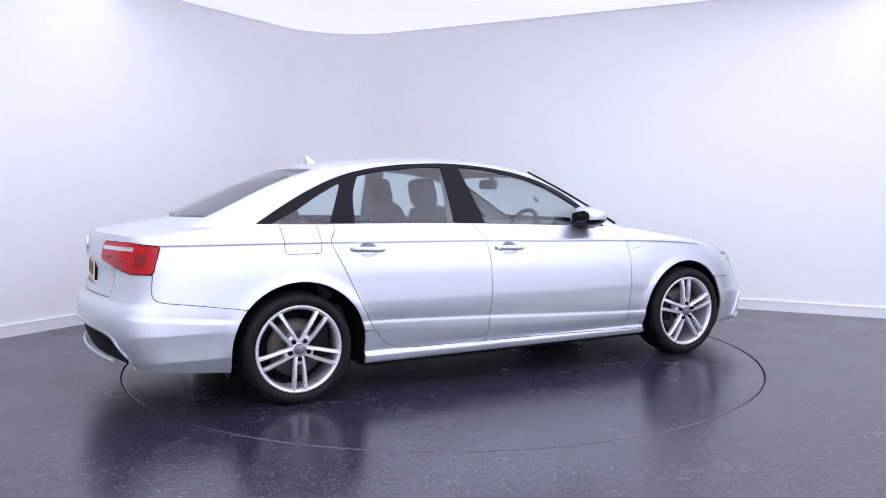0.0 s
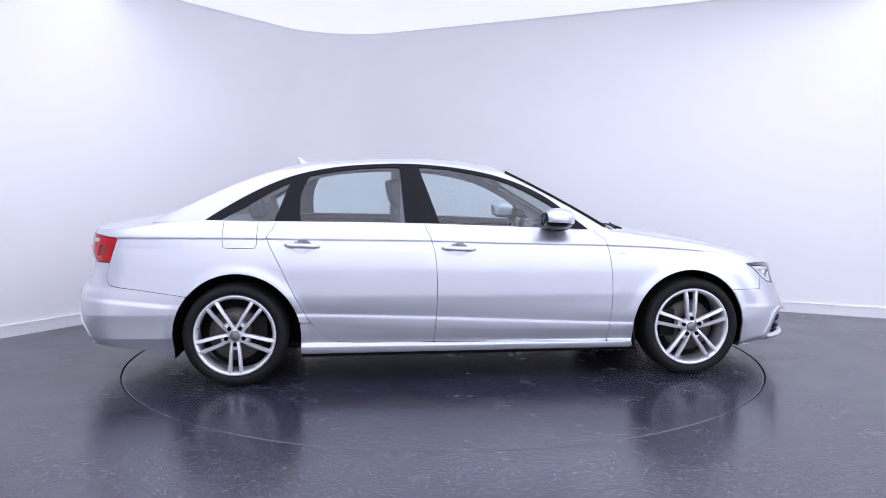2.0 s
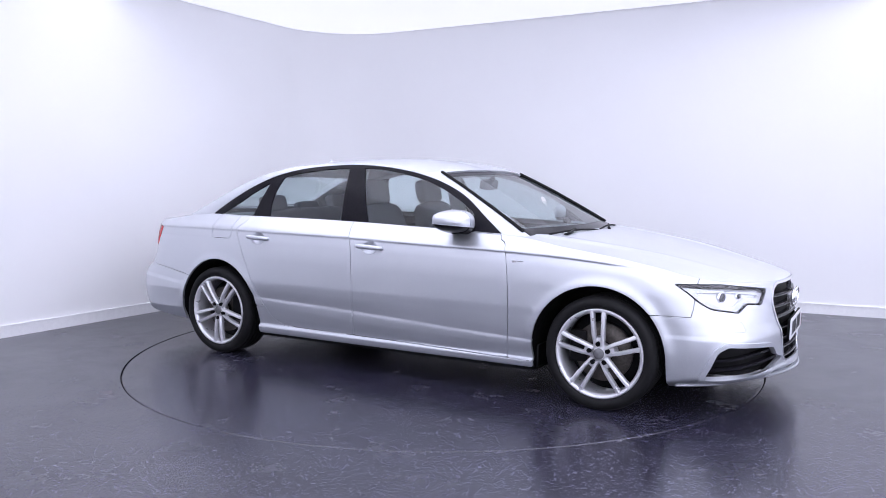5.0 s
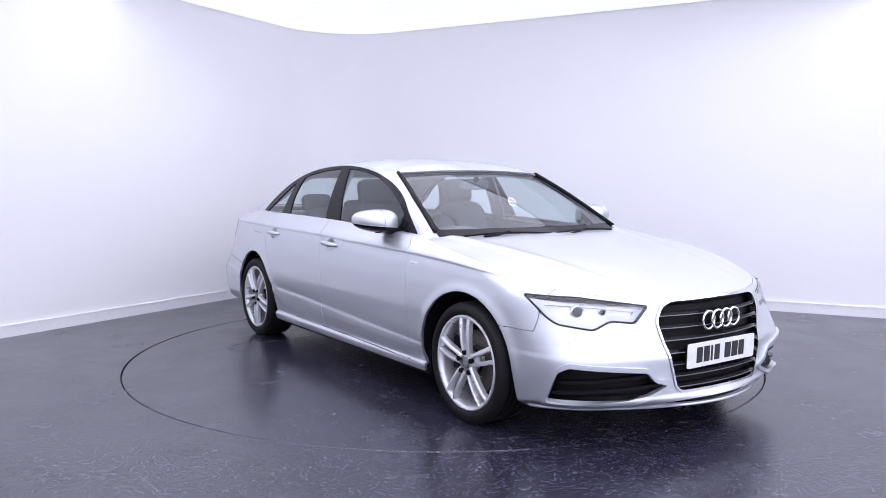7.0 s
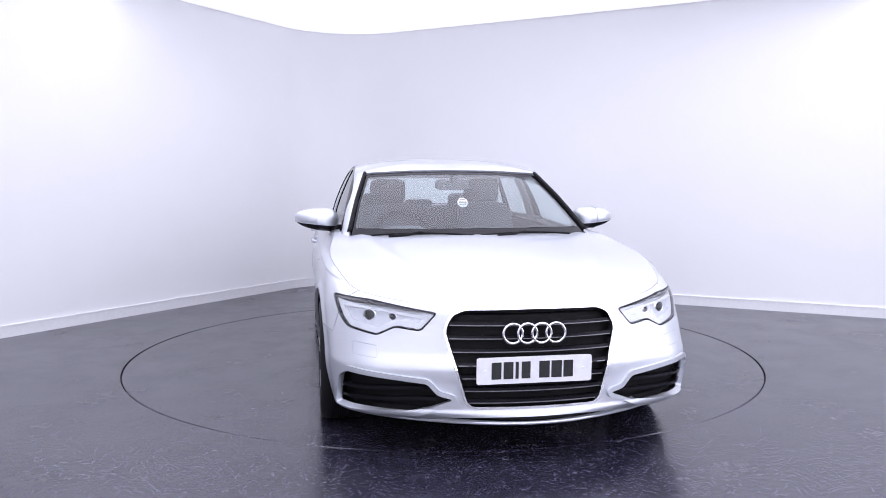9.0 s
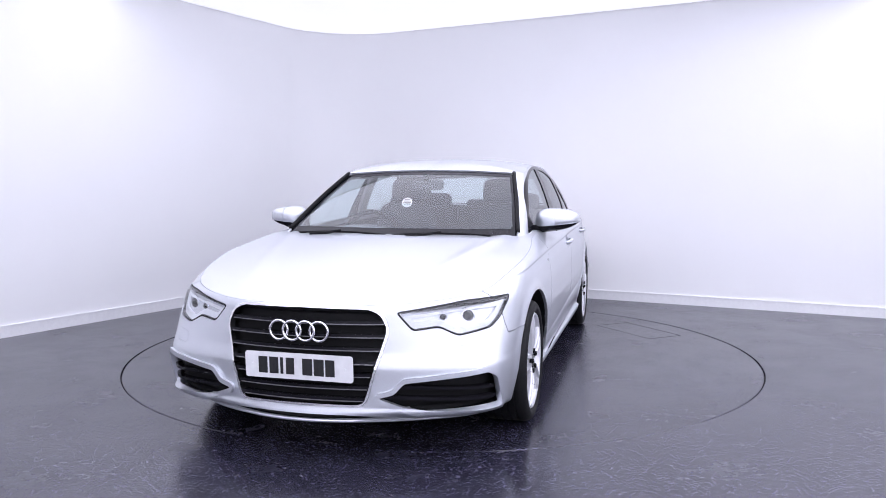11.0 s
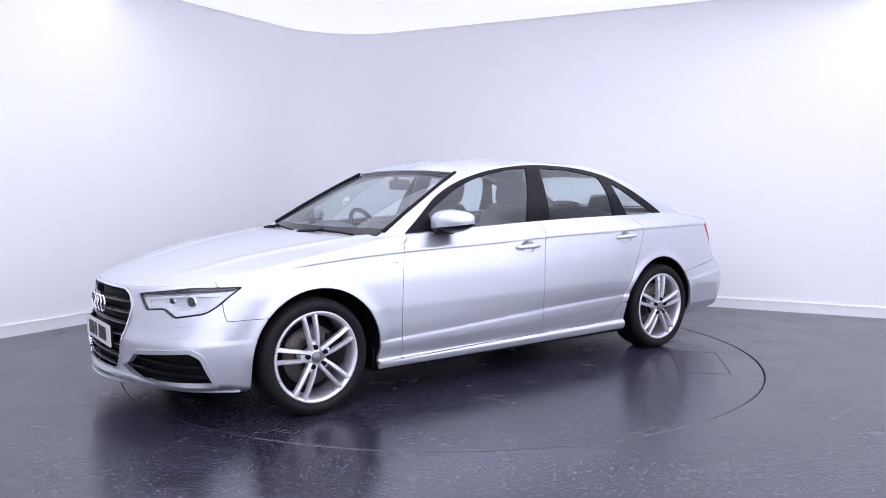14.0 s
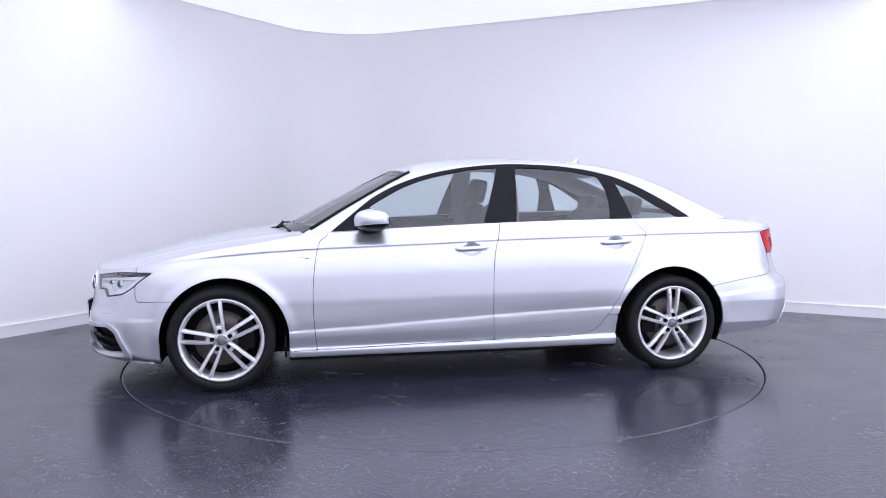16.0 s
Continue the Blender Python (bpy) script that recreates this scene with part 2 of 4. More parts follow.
class Skin:
    """A dense sheet of vertices and faces, from which panels are cut along smooth lines."""

    def __init__(self, verts, faces):
        self.v, self.f = np.asarray(verts, float), [tuple(f) for f in faces]

    @staticmethod
    def grid(p):
        n, m = p.shape[:2]
        idx = np.arange(n * m).reshape(n, m)
        return Skin(p.reshape(-1, 3), np.stack([idx[:-1, :-1], idx[1:, :-1], idx[1:, 1:], idx[:-1, 1:]], -1).reshape(-1, 4).tolist())

    def cut(self, g):
        """What lies where g (one value for each vertex) is below zero."""
        g = np.where(np.abs(g) < 1e-6, 1e-6, g)
        keep = g < 0
        k = keep[self.padded()]
        every, some = k.all(1), k.any(1)
        faces = [self.f[i] for i in np.flatnonzero(every)]
        extra, edge, n = [], {}, len(self.v)
        for fi in np.flatnonzero(some & ~every):
            f, out = self.f[fi], []
            for q, i in enumerate(f):
                j = f[(q + 1) % len(f)]
                if keep[i]:
                    out.append(i)
                if keep[i] != keep[j]:
                    e = (i, j) if i < j else (j, i)
                    if e not in edge:
                        a, b = e
                        t = g[a] / (g[a] - g[b])
                        edge[e] = n + len(extra)
                        extra.append(self.v[a] + t * (self.v[b] - self.v[a]))
                    out.append(edge[e])
            if len(out) > 2:
                faces.append(tuple(out))
        verts = np.vstack([self.v, extra]) if extra else self.v
        used = np.zeros(len(verts), bool)
        for f in faces:
            used[list(f)] = True
        back = (np.cumsum(used) - 1).tolist()
        return Skin(verts[used].reshape(-1, 3), [tuple(back[i] for i in f) for f in faces])

    def padded(self):
        w = max((len(f) for f in self.f), default=3)
        return np.array([f + (f[-1],) * (w - len(f)) for f in self.f], int).reshape(-1, w)

    def normals(self):
        n = np.zeros_like(self.v)
        f = self.padded()
        p = [self.v[f[:, min(k, f.shape[1] - 1)]] for k in range(4)]
        c = np.cross(p[1] - p[0], p[2] - p[0]) + np.cross(p[2] - p[0], p[3] - p[0])
        for k in range(f.shape[1]):
            np.add.at(n, f[:, k], c)
        return n / np.maximum(np.linalg.norm(n, axis=1, keepdims=True), 1e-12)

    def moved(self, d):
        """The sheet shifted along its normals by d (a number, or one for each vertex)."""
        return Skin(self.v + self.normals() * (np.asarray(d).reshape(-1, 1) if np.ndim(d) else d), self.f)

    def mirrored(self):
        return Skin(self.v * (1, -1, 1), [f[::-1] for f in self.f])

    def joined(self, other):
        n = len(self.v)
        return Skin(np.vstack([self.v, other.v]), self.f + [tuple(i + n for i in f) for f in other.f])

    def rim(self, depth):
        """The sheet with its open edges turned inwards by depth, as pressed metal is."""
        count = {}
        for f in self.f:
            for q, i in enumerate(f):
                j = f[(q + 1) % len(f)]
                count[(i, j)] = count.get((i, j), 0) + 1
        edges = [e for e in count if (e[1], e[0]) not in count]
        n = self.normals()
        verts, back, dup, faces = list(map(tuple, self.v)), {}, {}, list(self.f)
        for i, j in edges:
            for q in (i, j):
                if q not in back:
                    dup[q] = len(verts)
                    verts.append(tuple(self.v[q]))
                    back[q] = len(verts)
                    verts.append(tuple(self.v[q] - n[q] * depth))
            faces.append((dup[j], dup[i], back[i], back[j]))
        return Skin(verts, faces)

    def put(self, name, mat, parent, label="", depth=0.0, at=None):
        s = self.rim(depth) if depth else self
        if not s.f:
            print("EMPTY PANEL", name)
        return link(name, mesh_of(name, s.v, s.f, mat), parent, label, at)


# ---------------------------------------------------------------- the room
CORNER = Vector((-1.398, 4.145))
LEFT, RIGHT = Vector((-0.5055, -0.8628)), Vector((0.8926, -0.4508))
CEIL = 3.06


def wall_line():
    """The plan of the studio: two walls that meet in a rounded corner, closed behind the camera."""
    r = 0.95
    half = math.acos(LEFT.dot(RIGHT)) / 2
    d = r / math.tan(half)
    a, b = CORNER + LEFT * d, CORNER + RIGHT * d
    c = CORNER + (LEFT + RIGHT).normalized() * (r / math.sin(half))
    a0 = math.atan2(a.y - c.y, a.x - c.x)
    a1 = math.atan2(b.y - c.y, b.x - c.x)
    while a1 > a0:
        a1 -= 2 * math.pi
    arc = [Vector((c.x + r * math.cos(a0 + (a1 - a0) * k / 24), c.y + r * math.sin(a0 + (a1 - a0) * k / 24))) for k in range(25)]
    return arc


ARC = wall_line()
P_LEFT, P_RIGHT = CORNER + LEFT * 9.0, CORNER + RIGHT * 8.0
P_BACK_L, P_BACK_R = Vector((P_LEFT.x + 0.5, -8.6)), Vector((P_RIGHT.x, -8.6))


def offset_line(pts, d):
    out = []
    for i, p in enumerate(pts):
        a, b = pts[max(i - 1, 0)], pts[min(i + 1, len(pts) - 1)]
        t = (b - a).normalized()
        out.append(Vector((p.x - t.y * d, p.y + t.x * d)))
    return out


def ribbon(name, pts, z0, z1, thick, mat, label, kind="structure"):
    """An upright strip along a plan line, thick towards its outer side."""
    out = offset_line(pts, thick)
    n = len(pts)
    verts = [(p.x, p.y, z) for q in (pts, out) for z in (z0, z1) for p in q]
    faces = []
    for i in range(n - 1):
        faces += [(i, i + 1, n + i + 1, n + i), (2 * n + i + 1, 2 * n + i, 3 * n + i, 3 * n + i + 1),
                  (n + i, n + i + 1, 3 * n + i + 1, 3 * n + i), (i + 1, i, 2 * n + i, 2 * n + i + 1)]
    faces += [(0, n, 3 * n, 2 * n), (n - 1, 3 * n - 1, 4 * n - 1, 2 * n - 1)]
    ob = link(name, mesh_of(name, verts, faces, mat))
    ob.data.set_sharp_from_angle(angle=radians(30))
    return tagged(ob, label, name.split("_")[0], kind=kind)


def build_room():
    line = [P_LEFT, *ARC, P_RIGHT]
    ribbon("wall_back", line, 0.0, CEIL, 0.12, WALL, "smooth white studio wall with a rounded corner")
    ribbon("wall_front", [P_RIGHT, P_BACK_R, P_BACK_L, P_LEFT], 0.0, CEIL, 0.12, WALL, "plain white wall closing the studio")
    skirt = offset_line(line, -0.014)
    ribbon("baseboard", skirt, 0.0, 0.088, 0.014, SKIRT, "low white painted skirting board")
    ribbon("trim", offset_line(line, -0.018), 0.088, 0.1, 0.018, SKIRT, "rounded white top edge of the skirting board")
    bm = bmesh.new()
    box_bm(bm, -7.5, 7.5, -9, 5.5, CEIL, CEIL + 0.1)
    tagged(from_bm("ceiling", bm, WALL, smooth=30), "plain white studio ceiling", "ceiling", kind="structure")
    # floor with the round opening of the platform
    n = 160
    ring = [(2.243 * math.cos(2 * math.pi * i / n), 2.243 * math.sin(2 * math.pi * i / n)) for i in range(n)]
    verts, faces = [], []
    for x, y in ring:
        k = min(7.5 / max(abs(x), 1e-6), 9.0 / max(abs(y), 1e-6))
        verts += [(x, y, 0), (x * k, y * k, 0), (x, y, -0.06)]
    for i in range(n):
        j = (i + 1) % n
        faces += [(3 * i, 3 * i + 1, 3 * j + 1, 3 * j), (3 * i + 2, 3 * i, 3 * j, 3 * j + 2)]
    ob = link("floor", mesh_of("floor", verts, faces, FLOOR, False))
    tagged(ob, "dark grey speckled glossy vinyl studio floor", "floor", kind="structure")


def build_platform():
    n = 160
    verts = [(0, 0, 0)]
    for r, z in ((2.228, 0.0), (2.234, -0.004), (2.234, -0.06)):
        verts += [(r * math.cos(2 * math.pi * i / n), r * math.sin(2 * math.pi * i / n), z) for i in range(n)]
    faces = []
    for i in range(n):
        j = (i + 1) % n
        faces.append((0, 1 + i, 1 + j))
        for k in (0, 1):
            faces.append((1 + k * n + i, 1 + (k + 1) * n + i, 1 + (k + 1) * n + j, 1 + k * n + j))
    root = new("turntable")
    tagged(root, "round turntable platform flush with the grey vinyl floor", "turntable")
    link("disc", mesh_of("disc", verts, faces, FLOOR, False), root, "grey speckled vinyl disc")
    v, f = lathe([(2.20, -0.03), (2.27, -0.03), (2.27, -0.05), (2.20, -0.05), (2.20, -0.03)], 96, "z")
    link("rim", mesh_of("rim", v, f, BLACK), root, "dark gap round the disc")
    # inset cover plate with a dark joint round it
    m = Matrix.Translation((-1.195, 1.39, 0.0)) @ Matrix.Rotation(radians(42), 4, "Z")
    bm = bmesh.new()
    for x0, x1, y0, y1 in ((-0.335, 0.335, -0.165, -0.161), (-0.335, 0.335, 0.161, 0.165), (-0.335, -0.331, -0.161, 0.161), (0.331, 0.335, -0.161, 0.161)):
        box_bm(bm, x0, x1, y0, y1, -0.004, 0.0008)
    from_bm("cover_joint", bm, BLACK, root, "dark joint round a flush cover plate", m, smooth=30)
    return root


def build_lights():
    """The overhead light panel, with added glow on the ceiling and walls."""
    # the ceiling itself is no lamp; this glowing sheet is added to brighten it
    root = new("ceiling_glow")
    root.matrix_basis = pose(0, -1.6, CEIL)
    tagged(root, "glowing sheet added below the whole plain white studio ceiling", "ceiling light")
    bm = bmesh.new()
    box_bm(bm, -7.2, 7.2, -7.0, 6.4, -0.012, -0.004)
    from_bm("diffuser", bm, GLOW, root, "evenly glowing white sheet", smooth=30)
    for line in ([P_LEFT, *ARC, P_RIGHT], [P_RIGHT, P_BACK_R, P_BACK_L, P_LEFT]):
        strip = ribbon("edge_profile", offset_line(line, -0.008), CEIL - 0.022, CEIL - 0.013, 0.008, WALL, "")
        for key in list(strip.keys()):
            del strip[key]
        strip.parent, strip.matrix_basis = root, Matrix.Translation((0, 1.6, -CEIL))
        tagged(strip, "slim white edge profile")
    # large bright panel over the platform
    root = new("ceiling_glow")
    root.matrix_basis = pose(0.9, -3.4, CEIL - 0.05)
    tagged(root, "large white light panel hung below the studio ceiling", "ceiling light")
    bm = bmesh.new()
    box_bm(bm, -4.1, 4.1, -4.8, 4.8, -0.02, 0.0, 0.006)
    from_bm("diffuser", bm, GLOW_PANEL, root, "evenly glowing white panel", smooth=30)
    for x0, x1, y0, y1 in ((-4.15, -4.102, -4.85, 4.85), (4.102, 4.15, -4.85, 4.85), (-4.1, 4.1, 4.802, 4.85), (-4.1, 4.1, -4.85, -4.802)):
        bm = bmesh.new()
        box_bm(bm, x0, x1, y0, y1, -0.026, 0.038, 0.004)
        from_bm("frame", bm, SKIRT, root, smooth=30)
    # unseen fill panels, added to brighten walls and car, behind and beside the camera
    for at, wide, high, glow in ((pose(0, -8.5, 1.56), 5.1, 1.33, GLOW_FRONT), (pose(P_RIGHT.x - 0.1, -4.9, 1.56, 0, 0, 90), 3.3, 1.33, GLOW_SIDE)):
        root = new("fill_panel")
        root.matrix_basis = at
        tagged(root, "broad white fill panel added out of view on the studio wall", "wall light", "light panels on the walls")
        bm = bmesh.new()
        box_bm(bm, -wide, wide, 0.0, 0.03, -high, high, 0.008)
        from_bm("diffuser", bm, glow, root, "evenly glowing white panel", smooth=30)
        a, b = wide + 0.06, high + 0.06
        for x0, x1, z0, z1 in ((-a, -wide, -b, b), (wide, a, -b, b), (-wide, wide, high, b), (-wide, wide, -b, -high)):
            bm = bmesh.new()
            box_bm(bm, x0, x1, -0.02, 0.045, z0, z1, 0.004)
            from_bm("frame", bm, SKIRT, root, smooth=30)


build_room()
TABLE = build_platform()
build_lights()


# ---------------------------------------------------------------- the car: outer shape
# own space: x ahead from the middle of the wheelbase, y to its left, z up from the ground
AXLE, HUB_Z, TYRE_R = 1.456, 0.316, 0.318


def smax(a, b, k):
    h = np.maximum(k - np.abs(a - b), 0) / k
    return np.maximum(a, b) + h * h * k / 4


TORNADO = [(-2.2, 0.93), (-1.5, 0.928), (-0.87, 0.917), (-0.27, 0.905), (0.15, 0.889), (0.83, 0.869), (1.2, 0.851), (1.57, 0.815), (1.8, 0.775), (2.3, 0.70)]
SIDE = [(0.10, 0.82), (0.165, 0.868), (0.198, 0.905), (0.232, 0.912), (0.247, 0.893), (0.30, 0.9085), (0.345, 0.9195), (0.385, 0.9230), (0.394, 0.9224), (0.402, 0.9212), (0.42, 0.9236), (0.46, 0.9304), (0.50, 0.9362), (0.56, 0.9415),
        (0.70, 0.940), (0.82, 0.928), (0.876, 0.9150), (0.884, 0.9126), (0.893, 0.9160), (0.908, 0.908), (0.95, 0.862), (1.0, 0.800), (1.1, 0.70)]
NOSE = [(0.10, 2.26), (0.165, 2.335), (0.185, 2.358), (0.20, 2.360), (0.222, 2.356), (0.255, 2.346), (0.36, 2.345), (0.42, 2.346), (0.50, 2.330), (0.60, 2.325), (0.67, 2.318), (0.70, 2.30), (0.73, 2.25), (1.0, 1.6)]
TAIL = [(0.10, -2.30), (0.18, -2.44), (0.285, -2.505), (0.42, -2.545), (0.55, -2.548), (0.585, -2.538), (0.62, -2.50), (0.75, -2.472), (0.82, -2.485), (0.90, -2.478), (0.945, -2.462), (0.975, -2.44), (1.1, -2.2)]
SHOULDER = [(-2.5, 0.968), (-2.3, 0.962), (-2.17, 0.965), (-1.9, 0.998), (-1.64, 1.015), (-1.2, 1.007), (-0.7, 1.0), (-0.3, 0.99), (0.2, 0.97), (0.8, 0.942),
            (0.95, 0.932), (1.2, 0.893), (1.5, 0.848), (1.75, 0.795), (1.9, 0.752), (2.1, 0.716), (2.25, 0.702), (2.4, 0.70)]
ARCH_F, ARCH_R = (1.437, 0.312, 0.376), (-1.443, 0.312, 0.385)


def arch(x, z, a):
    """Distance from the edge of a wheel opening: negative inside."""
    return np.hypot(x - a[0], np.maximum(z - a[1], 0)) - a[2]


def side_width(x, z):
    low = np.exp(-((z - 0.39) / 0.10) ** 2)
    up = np.clip((z - 0.5) / 0.32, 0, 1)
    zz = z + 0.052 * np.clip(x, -1.2, 1.2) * low - (interp(x, TORNADO) - 0.905) * up
    w = interp(zz, SIDE)
    plain = interp(zz, [(0.10, 0.87), (0.165, 0.901), (0.25, 0.918), (0.386, 0.932), (0.46, 0.9370), (0.56, 0.9415), (0.60, 0.942)])
    ends = np.clip((np.abs(x) - 1.15) / 0.35, 0, 1) * (zz < 0.56)
    w = w * (1 - ends) + plain * ends
    f, r = np.maximum(x - 0.9, 0), np.maximum(-0.9 - x, 0)
    w = w - 0.050 * f ** 2 - (0.028 + 0.045 * np.clip((z - 0.45) / 0.4, 0, 1)) * r ** 2
    rear_line, front_line = 0.50 + 0.10 * np.clip(-1.86 - x, 0, 0.6), 0.445
    w = w + 0.010 * np.clip((rear_line - z) / 0.022 + 0.5, 0, 1) * np.clip((-1.72 - x) / 0.2, 0, 1)
    w = w + 0.003 * np.clip((front_line - z) / 0.022 + 0.5, 0, 1) * np.clip((x - 1.72) / 0.2, 0, 1)
    w = w - 0.30 * np.clip(0.305 - z, 0, 0.2) * np.clip((-1.75 - x) / 0.1, 0, 1)
    for a in (ARCH_F, ARCH_R):
        d = arch(x, z, a)
        w = w + 0.011 * np.exp(-((d - 0.005) / 0.032) ** 2) * np.clip((z - 0.2) / 0.15, 0, 1)
    return w


def body_f(x, y, z):
    xn = interp(z, NOSE) - interp(z, [(0.1, 0.8), (0.17, 0.70), (0.2, 0.52), (0.24, 0.34), (0.4, 0.32), (0.7, 0.48), (1.0, 0.5)]) * y ** 2
    xt = interp(z, TAIL) + interp(z, [(0.1, 0.25), (0.5, 0.25), (0.7, 0.30), (1.0, 0.34)]) * y ** 2
    return smax(smax(y - side_width(x, z), (x - xn) * 0.9, 0.16), (xt - x) * 0.9, 0.14)


def cabin_width(x, z):
    return interp(z, [(0.9, 0.832), (0.97, 0.803), (1.1, 0.762), (1.2, 0.722), (1.3, 0.674), (1.365, 0.637), (1.40, 0.605), (1.45, 0.53)]) - 0.022 * (x + 0.35) ** 2


def cabin_f(x, y, z):
    xs = interp(z, [(0.90, 1.18), (0.95, 1.085), (1.0, 0.99), (1.1, 0.80), (1.2, 0.605), (1.3, 0.395), (1.345, 0.295), (1.40, 0.15), (1.5, -0.15)]) - 0.24 * y ** 2
    xr = interp(z, [(0.90, -2.26), (1.0, -2.08), (1.044, -1.99), (1.132, -1.80), (1.22, -1.605), (1.297, -1.40), (1.35, -1.21), (1.40, -0.95), (1.5, -0.3)]) + 0.20 * y ** 2
    return smax(smax(y - cabin_width(x, z), (x - xs) * 0.5, 0.07), (xr - x) * 0.45, 0.09)


def fan(x0, x1, n_nose, n_mid, n_tail):
    b, d = [], []
    for i in range(n_nose):
        a = math.pi / 2 * (i / n_nose)
        b.append((x0, 0)), d.append((math.cos(a), math.sin(a)))
    for i in range(n_mid):
        b.append((x0 + (x1 - x0) * i / n_mid, 0)), d.append((0, 1))
    for i in range(n_tail + 1):
        a = math.pi / 2 * (1 + i / n_tail)
        b.append((x1, 0)), d.append((math.cos(a), math.sin(a) if i < n_tail else 0.0))
    return np.array(b), np.array(d)


def solve_out(func, b, d, z):
    """Where rays from b along d leave the shape, at heights z."""
    lo, hi = np.zeros(z.shape), np.full(z.shape, 1.9)
    for _ in range(36):
        r = (lo + hi) / 2
        inside = func(b[..., 0] + d[..., 0] * r, b[..., 1] + d[..., 1] * r, z) < 0
        lo, hi = np.where(inside, r, lo), np.where(inside, hi, r)
    return np.stack([b[..., 0] + d[..., 0] * lo, b[..., 1] + d[..., 1] * lo, z], -1)


def band(func, rays, low, high, levels):
    b, d = rays
    n = len(b)
    z = np.full(n, 0.9)
    for _ in range(3):
        top = solve_out(func, b, d, z)
        z = high(top)
    z1 = z
    z = np.full(n, 0.5)
    z0 = low(solve_out(func, b, d, z))
    t = np.linspace(0, 1, levels)
    zz = z0[:, None] * (1 - t) + z1[:, None] * t
    bb, dd = np.repeat(b[:, None], levels, 1), np.repeat(d[:, None], levels, 1)
    return solve_out(func, bb, dd, zz)


def patch(c0, d1, c1, d0, ns, nt, power=2.3):
    """A crowned sheet between four border lines: front, outer side, back and middle."""
    def along(p, n):
        p = np.asarray(p)
        s = np.concatenate([[0], np.cumsum(np.linalg.norm(np.diff(p, axis=0), axis=1))])
        q = np.linspace(0, s[-1], n)
        return np.stack([np.interp(q, s, p[:, k]) for k in range(3)], 1)
    c0, c1, d0, d1 = along(c0, ns), along(c1, ns), along(d0, nt), along(d1, nt)
    s, t = np.linspace(0, 1, ns)[None, :, None], np.linspace(0, 1, nt)[:, None, None]

    def coons(s):
        return ((1 - t) * c0[None] + t * c1[None] + (1 - s) * d0[:, None] + s * d1[:, None]
                - (1 - s) * (1 - t) * c0[0] - s * (1 - t) * c0[-1] - (1 - s) * t * c1[0] - s * t * c1[-1])
    flat, crown = coons(s), coons(s ** power)
    p = flat.copy()
    p[..., 2] = crown[..., 2]
    return p


def whole(s):
    """A half sheet and its mirror image, welded along the middle."""
    m = s.mirrored()
    n = len(s.v)
    mid = np.abs(s.v[:, 1]) < 1e-5
    num = np.where(mid, np.arange(n), n + np.cumsum(~mid) - 1)
    return Skin(np.vstack([s.v, m.v[~mid]]), s.f + [tuple(int(num[i]) for i in f) for f in m.f])


def x_of(p):
    return p[:, 0]


RAYS = fan(1.45, -1.5, 150, 190, 120)
BAND = band(body_f, RAYS, lambda p: interp(x_of(p), [(-2.6, 0.30), (-2.35, 0.275), (-2.1, 0.238), (-1.85, 0.216), (-1.75, 0.205), (-1.4, 0.165), (2.0, 0.165), (2.3, 0.182), (2.6, 0.185)]), lambda p: interp(x_of(p), SHOULDER), 140)
CRAYS = fan(0.1, -1.0, 90, 120, 80)


def roof_edge(p):
    x, y = p[:, 0], p[:, 1]
    e = 1.383 - np.where(x > -0.42, 0.060 * ((x + 0.42) / 0.62) ** 2, 0.042 * ((x + 0.42) / 0.79) ** 2)
    w = np.clip((x - 0.02) / 0.2, 0, 1)
    e = (1 - w) * e + w * (1.345 - 0.064 * y ** 2)
    w = np.clip((-1.0 - x) / 0.15, 0, 1)
    return (1 - w) * e + w * (1.352 - 0.05 * y ** 2)


CABIN = band(cabin_f, CRAYS, lambda p: np.clip(interp(x_of(p), [(-2.3, 1.0), (-1.7, 1.005), (-1.2, 1.0), (0.2, 0.962), (0.8, 0.932), (1.2, 0.915)]), 0.9, 1.1), roof_edge, 60)

side = Skin.grid(BAND)
cabin = Skin.grid(CABIN)


def nearest(curve, x):
    return int(np.argmin(np.abs(curve[:, 0] - x)))


